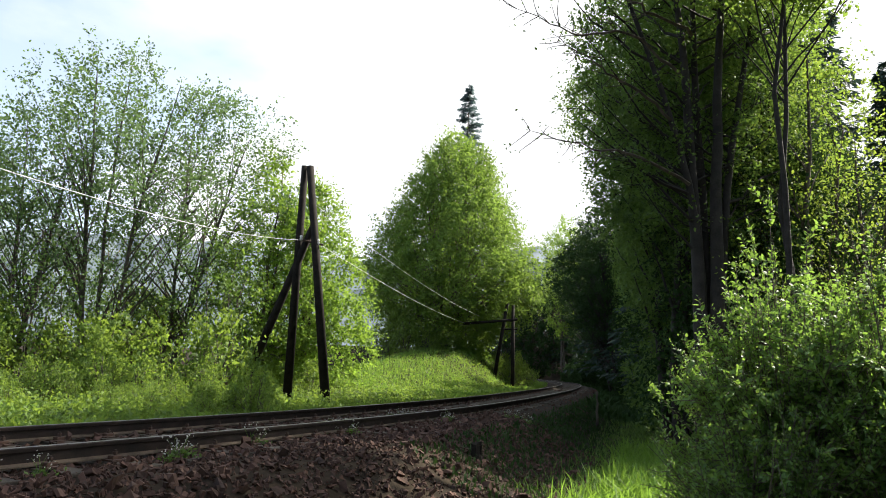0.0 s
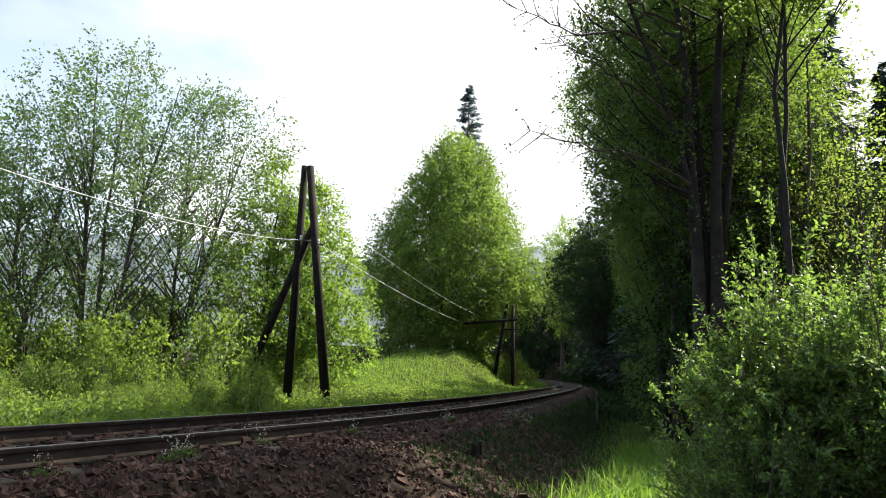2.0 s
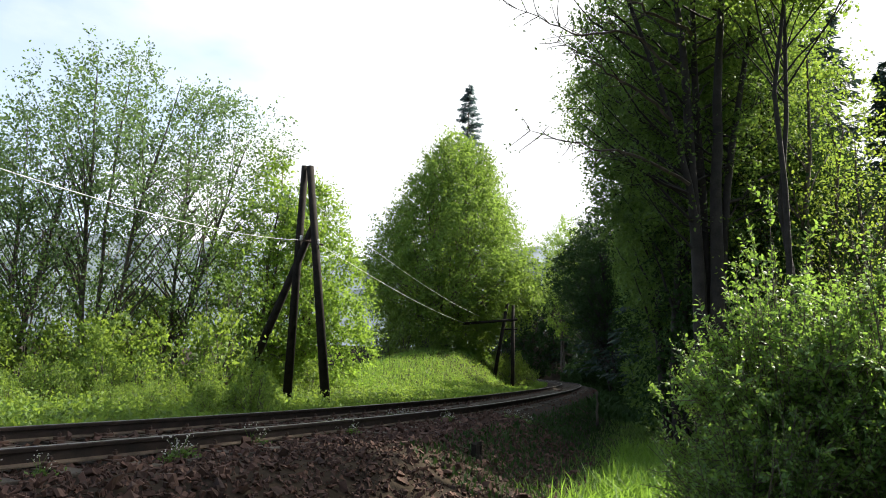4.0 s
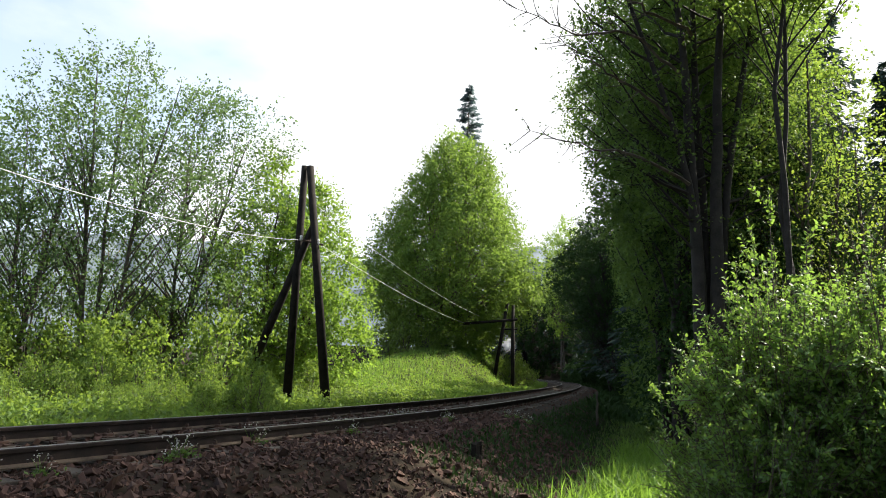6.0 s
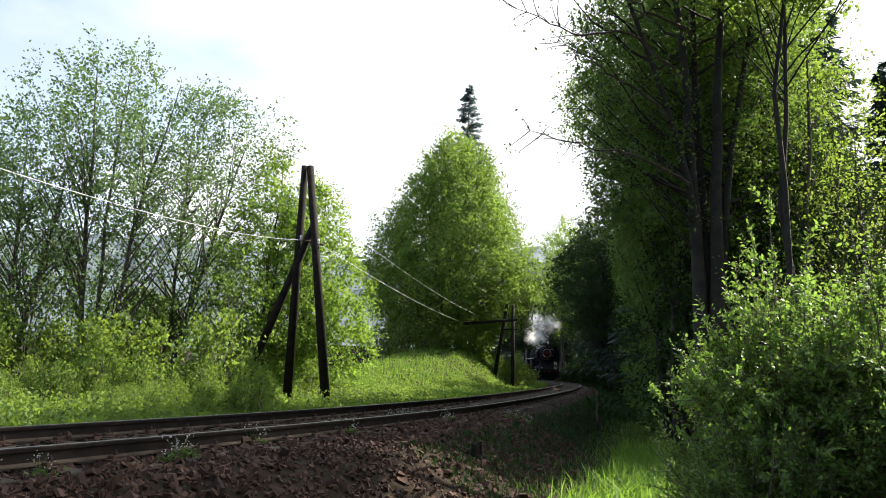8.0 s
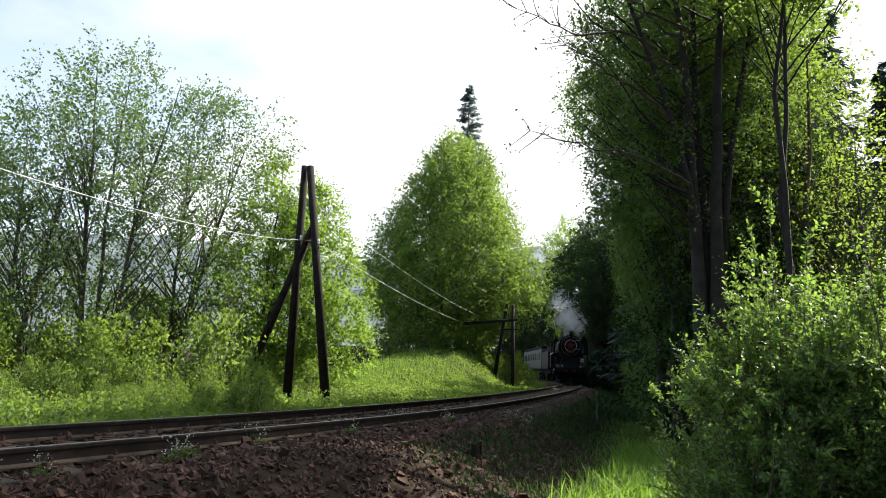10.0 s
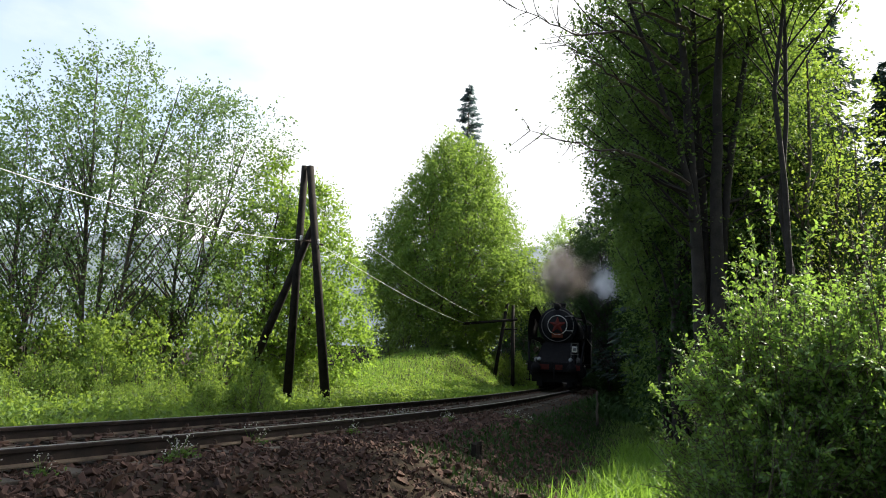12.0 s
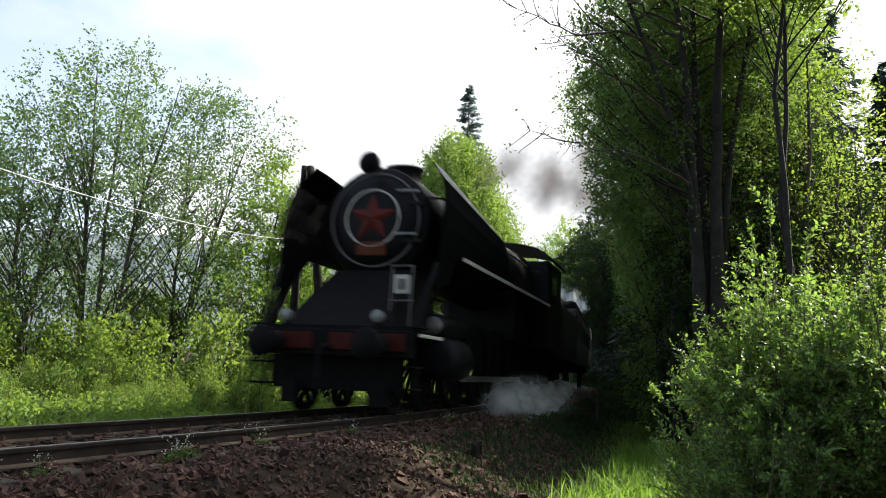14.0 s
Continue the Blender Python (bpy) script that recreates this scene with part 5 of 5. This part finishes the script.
        WHEELS.append((wheel(e, sx * 0.76, -0.75, 0.44, 9, "leading_wheel"), sx * 0.76, -0.75, 0.44))
        WHEELS.append((wheel(e, sx * 0.76, -11.2, 0.5, 9, "trailing_wheel"), sx * 0.76, -11.2, 0.5))
        rod = part("coupling_rod", boxes(((0, 0, 0), (0.05, 5.35, 0.12)), bevel=0.02), M_STEEL, e, "bare steel coupling rod")
        rod.location = (sx * 0.90, -6.525, 0.87)
        RODS.append((rod, sx * 0.90, 0.25 * (sx + 1)))
        part("air_pump", lathe_y([(0.0, 0.0), (0.16, 0.0), (0.16, -0.7), (0.0, -0.7)], sx * 1.2, -6.0, 2.55, 20), M_BLACK, e, "", True)
    part("frame", boxes(((0, -6.0, 1.15), (1.1, 11.0, 0.5)), ((0, -0.5, 0.75), (1.9, 0.12, 0.5))), M_SOOT, e)
    for x in (-0.76, 0.76):
        part("rail_guard", boxes(((x, -0.2, 0.32), (0.3, 0.04, 0.36))), M_SOOT, e)
    part("front_plate", boxes(((0, -0.32, 0.62), (2.3, 0.05, 0.52))), M_SOOT, e)
    part("coupling", rods(((0, 0.02, 1.02), (0, 0.32, 0.98), 0.05), ((0, 0.32, 0.98), (0, 0.36, 0.55), 0.035)), M_SOOT, e)
    # firebox, cab
    part("firebox", boxes(((0, -9.4, 2.4), (2.1, 2.4, 1.8)), bevel=0.25), M_BLACK, e)
    part("cab", boxes(((0, -11.5, 2.7), (2.9, 2.2, 2.5)), bevel=0.06), M_BLACK, e)
    for sx in (-1, 1):
        part("cab_window", boxes(((sx * 0.95, -10.385, 3.35), (0.5, 0.03, 0.6))), M_GLASS, e, "dark cab window glass")
        part("cab_window", boxes(((sx * 1.455, -11.3, 3.3), (0.03, 0.8, 0.6))), M_GLASS, e, "dark cab window glass")
    bm = bmesh.new()
    n = 14
    a = [bm.verts.new((1.55 * math.cos(t), y, 3.9 + 0.55 * math.sin(t))) for y in (-10.1, -12.9) for t in np.linspace(0, math.pi, n)]
    for i in range(n - 1):
        bm.faces.new((a[i], a[i + 1], a[n + i + 1], a[n + i]))
    bmesh.ops.solidify(bm, geom=list(bm.faces), thickness=0.04)
    part("cab_roof", bm, M_BLACK, e, "", True)
    return e


def build_tender():
    t = empty("tender")
    tagged(t, "black coal tender behind the locomotive", "tender")
    part("tank", boxes(((0, -4.0, 2.2), (2.9, 7.6, 1.9)), bevel=0.08), M_BLACK, t)
    part("coal_bunker", boxes(((0, -3.4, 3.3), (2.3, 4.6, 0.7)), bevel=0.15), M_SOOT, t)
    part("frame", boxes(((0, -4.0, 1.0), (2.3, 7.8, 0.4))), M_SOOT, t)
    for sx in (-1, 1):
        for y in (-1.2, -3.0, -5.0, -6.8):
            wheel(t, sx * 0.76, y, 0.48, 0, "tender_wheel")
    return t


def build_coach():
    c = empty("passenger_coach")
    tagged(c, "dark green passenger coach behind the tender", "railway coach")
    part("body", boxes(((0, -10.0, 2.45), (2.85, 19.6, 2.3)), bevel=0.1), M_COACH, c)
    bm = bmesh.new()
    add_box(bm, (0, -10, 3.7), (2.8, 19.5, 0.5), 0.22)
    part("roof", bm, M_SOOT, c)
    part("underframe", boxes(((0, -10, 1.1), (2.2, 19.0, 0.4))), M_SOOT, c)
    for sx in (-1, 1):
        for i in range(9):
            part("window", boxes(((sx * 1.425, -2.0 - i * 2.0, 2.75), (0.03, 1.2, 0.8)), bevel=0.02), M_GLASS, c, "dark coach window")
        for y in (-2.4, -4.6, -15.4, -17.6):
            wheel(c, sx * 0.76, y, 0.46, 0, "coach_wheel")
    return c


M_COACH = surface("dark_green_coach_paint", (0.012, 0.02, 0.012), (0.025, 0.038, 0.022), 3, 0.45, 0, 0.05, 30)
engine = build_engine()
tender = build_tender()
coach = build_coach()

# ---- smoke: rigid flat discs turned broadside to the camera, let out beat by beat ----
def smoke_material(name, colour, alpha):
    """Thin soft-edged smoke: dense in the middle of each wisp, fading to its rim."""
    m = bpy.data.materials.new(name)
    m.use_nodes = True
    n, l = m.node_tree.nodes, m.node_tree.links
    n.remove(n["Principled BSDF"])
    out = n["Material Output"]
    d, tl, tp = n.new("ShaderNodeBsdfDiffuse"), n.new("ShaderNodeBsdfTranslucent"), n.new("ShaderNodeBsdfTransparent")
    d.inputs["Color"].default_value = tl.inputs["Color"].default_value = (*colour, 1)
    tc, nz, rim = n.new("ShaderNodeTexCoord"), n.new("ShaderNodeTexNoise"), n.new("ShaderNodeAttribute")
    rim.attribute_name = "rim"
    nz.inputs["Scale"].default_value, nz.inputs["Detail"].default_value = 1.1, 3
    l.new(tc.outputs["Object"], nz.inputs["Vector"])
    fall = n.new("ShaderNodeMapRange")
    fall.interpolation_type = "SMOOTHSTEP"
    fall.inputs["From Min"].default_value, fall.inputs["From Max"].default_value = 1.0, 0.0
    stretch, billow = n.new("ShaderNodeMath"), n.new("ShaderNodeMath")
    stretch.operation = billow.operation = "MULTIPLY_ADD"
    stretch.inputs[1].default_value, stretch.inputs[2].default_value = 1.0, -0.35
    billow.inputs[1].default_value = 0.8
    l.new(rim.outputs["Fac"], stretch.inputs[0])
    l.new(nz.outputs["Fac"], billow.inputs[0])
    l.new(stretch.outputs["Value"], billow.inputs[2])
    l.new(billow.outputs["Value"], fall.inputs["Value"])
    wisp = n.new("ShaderNodeMapRange")
    wisp.inputs["From Min"].default_value, wisp.inputs["From Max"].default_value = 0.34, 0.68
    wisp.inputs["To Min"].default_value = 0.85
    l.new(nz.outputs["Fac"], wisp.inputs["Value"])
    mul = n.new("ShaderNodeMath")
    mul.operation = "MULTIPLY"
    soft_edge = n.new("ShaderNodeMath")
    soft_edge.operation = "POWER"
    soft_edge.inputs[1].default_value = 1.2
    l.new(fall.outputs["Result"], soft_edge.inputs[0])
    gain = n.new("ShaderNodeMath")
    gain.operation = "MULTIPLY"
    gain.inputs[1].default_value = alpha
    l.new(soft_edge.outputs["Value"], gain.inputs[0])
    l.new(gain.outputs["Value"], mul.inputs[0])
    l.new(wisp.outputs["Result"], mul.inputs[1])
    a, b = n.new("ShaderNodeMixShader"), n.new("ShaderNodeMixShader")
    a.inputs["Fac"].default_value = 0.5
    l.new(d.outputs["BSDF"], a.inputs[1])
    l.new(tl.outputs["BSDF"], a.inputs[2])
    l.new(mul.outputs["Value"], b.inputs["Fac"])
    l.new(tp.outputs["BSDF"], b.inputs[1])
    l.new(a.outputs["Shader"], b.inputs[2])
    l.new(b.outputs["Shader"], out.inputs["Surface"])
    return m


M_STEAM = smoke_material("white_steam", (0.93, 0.94, 0.95), 0.9)
M_SMOKE = smoke_material("grey_smoke", (0.10, 0.088, 0.085), 0.85)


def puff_mesh(seed, mat, radius=3.3, n=1):
    """One soft-edged flat disc that stands for a billow of smoke."""
    rng = np.random.default_rng(seed)
    seg = 14
    ang = np.arange(seg) * 2 * math.pi / seg
    V, F = [], []
    for i in range(n):
        c = rng.normal(0, 1, 3) * np.array([0.25, 1.0, 1.0])
        c *= rng.uniform(0.05, 0.15) * radius / np.linalg.norm(c)
        q = np.array([1.0, 0, 0]) + rng.normal(0, 0.13, 3)
        q /= np.linalg.norm(q)
        u = np.cross(q, rng.normal(0, 1, 3))
        u /= np.linalg.norm(u)
        w = np.cross(q, u)
        r = rng.uniform(0.75, 1.05) * radius
        ring = c + r * (np.cos(ang)[:, None] * u + np.sin(ang)[:, None] * w)
        k = len(V)
        V.append(c + q * 0.04 * r)
        V.extend(ring)
        for j in range(seg):
            F.append((k, k + 1 + j, k + 1 + (j + 1) % seg))
    ob = array_mesh("smoke_puff", np.array(V), np.array(F), mat)
    edge = ob.data.attributes.new("rim", "FLOAT", "POINT")
    edge.data.foreach_set("value", np.tile(np.array([0.0] + [1.0] * seg, dtype=np.float32), n))
    return ob


def build_smoke():
    """Returns the puffs with the moment each leaves the engine, its own drift, its turn and its vent."""
    rng = random.Random(21)
    sizes = (1.6, 1.9, 2.2, 2.5)
    kinds = [puff_mesh(i, M_STEAM, r) for i, r in enumerate(sizes)] + [puff_mesh(10 + i, M_SMOKE, r) for i, r in enumerate(sizes)]
    used, out = set(), []

    def take(k):
        ob = copy_thing(kinds[k], Matrix()) if k in used else kinds[k]
        used.add(k)
        return tagged(ob, "drifting puff of white steam" if k < 4 else "drifting puff of grey smoke", "smoke", "engine smoke", "stuff")

    t = 5.4
    while t < 13.3:
        for j in range(1):
            grey = rng.random() < (1.0 if t > 11.6 else 0.65 if t > 11.0 else 0.45 if t > 9.5 else 0.2)
            a, r = rng.uniform(0, 2 * math.pi), rng.uniform(0.3, 1.0)
            # the white steam rolls outward, the smoke keeps to the middle
            r *= 0.8 if grey else 1.25
            drift = (1.6 * r * math.cos(a), 1.0 * r * math.sin(a), rng.uniform(0.2, 2.4))
            out.append((take(rng.randrange(4, 8) if grey else rng.randrange(4)), t + j * 0.03, drift, rng.choice((-1, 1)) * rng.uniform(50, 85), (0.0, -2.68)))
        t += 0.14 if t > 11.9 else 0.15 if t > 9.0 else 0.34
    for t in (13.05, 13.25, 13.45, 13.6, 13.7, 13.8):
        low = take(rng.randrange(4))
        low.scale = (0.5, 0.5, 0.35)
        out.append((low, t, (rng.uniform(-.2, .2), rng.uniform(-.2, .2), 0.1), rng.choice((-1, 1)) * rng.uniform(35, 80), (-1.5, -3.0)))
    for t in (12.6, 12.9, 13.2, 13.4, 13.55, 13.7, 13.8, 13.87):
        jet = take(rng.randrange(2))
        jet.scale = (0.42, 0.42, 0.42)
        out.append((jet, t, (rng.uniform(.1, .4), rng.uniform(.2, .5), 0.7), rng.choice((-1, 1)) * rng.uniform(35, 80), (-0.6, -12.6, 3.6)))
    for k, ob in enumerate(kinds):
        if k not in used:
            bpy.data.objects.remove(ob)
    return out


puffs = build_smoke()


def vent_at(t, vent, inside):
    """Where a puff waits inside the engine, and where it comes out."""
    x, y = vent[:2]
    if len(vent) == 3:
        return on_line(front_s(t), 9.0) @ Vector((x * (0.2 if inside else 1.0), y, vent[2]))
    if x:
        return on_line(front_s(t), 9.0) @ Vector((x * (0.3 if inside else 1.0), y, 1.1 if inside else 0.1))
    return on_line(front_s(t), 9.0) @ Vector((0, y, 2.4 if inside else 4.6))


def motions():
    times = [0.5 * i for i in range(29)]
    walk(engine, [(t, on_line(front_s(t), 9.0)) for t in times])
    walk(tender, [(t, on_line(front_s(t) + 13.0, 7.0)) for t in times])
    walk(coach, [(t, on_line(front_s(t) + 21.3, 17.0)) for t in times])
    for w, x, y, r in WHEELS:
        step = 2 if r > 0.6 else 1
        walk(w, [(f / FPS, pose(x, y, r, -math.degrees(SPEED * f / FPS / r))) for f in range(0, 421, step)])
    for rod, x, phase in RODS:
        rows = []
        for f in range(0, 421, 2):
            a = -SPEED * f / FPS / 0.87 + phase * math.pi
            rows.append((f / FPS, pose(x, -6.525 + 0.33 * math.cos(a), 0.87 + 0.33 * math.sin(a))))
        walk(rod, rows)
    for ob, t0, (dx, dy, rise), spin, vent in puffs:
        yaw = [math.degrees(on_line(front_s(q), 9.0).to_euler().z) for q in (t0 - 0.1, t0)]
        rows = [(float(t), Matrix.Translation(vent_at(t, vent, True)) @ pose(0, 0, 0, 0, 0, math.degrees(on_line(front_s(t), 9.0).to_euler().z))) for t in range(int(t0) + 1) if t < t0 - 0.3]
        rows.append((t0 - 0.1, Matrix.Translation(vent_at(t0 - 0.1, vent, True)) @ pose(0, 0, 0, 0, 0, yaw[0])))
        rows.append((t0, Matrix.Translation(vent_at(t0, vent, False)) @ pose(0, 0, 0, 0, 0, yaw[1] + 0.5 * spin)))
        start = vent_at(t0, vent, False)
        ahead = (on_track(front_s(t0) - 1) - on_track(front_s(t0))).normalized()
        for k in [q for q in (0.12, 0.35, 0.8, 1.6, 3.0, 6.0) if t0 + q < 13.9] + [14.0 - t0]:
            spread = 1 - math.exp(-k * 3.5)
            up = (1.3 + rise * 0.9) * spread + 0.7 * min(k, 4.0) if not vent[0] else rise * min(k, 4.0) * 0.8
            drift = max(0.0, k - 0.5)
            wind = Vector((5.0, 2.0, 1.6)) * (drift * drift / (drift + 0.9)) * (1.0 if not vent[0] else 0.2)
            p = start + wind + ahead * (1.2 * spread) + Vector((dx, dy, 0)) * spread * (1 + 0.35 * min(k, 3.0)) + Vector((0, 0, up))
            rows.append((t0 + k, Matrix.Translation(p) @ pose(0, 0, 0, 6 * min(k, 5), 0, yaw[1] + spin * (1 + 0.04 * min(k, 3)))))
        walk(ob, rows)


motions()
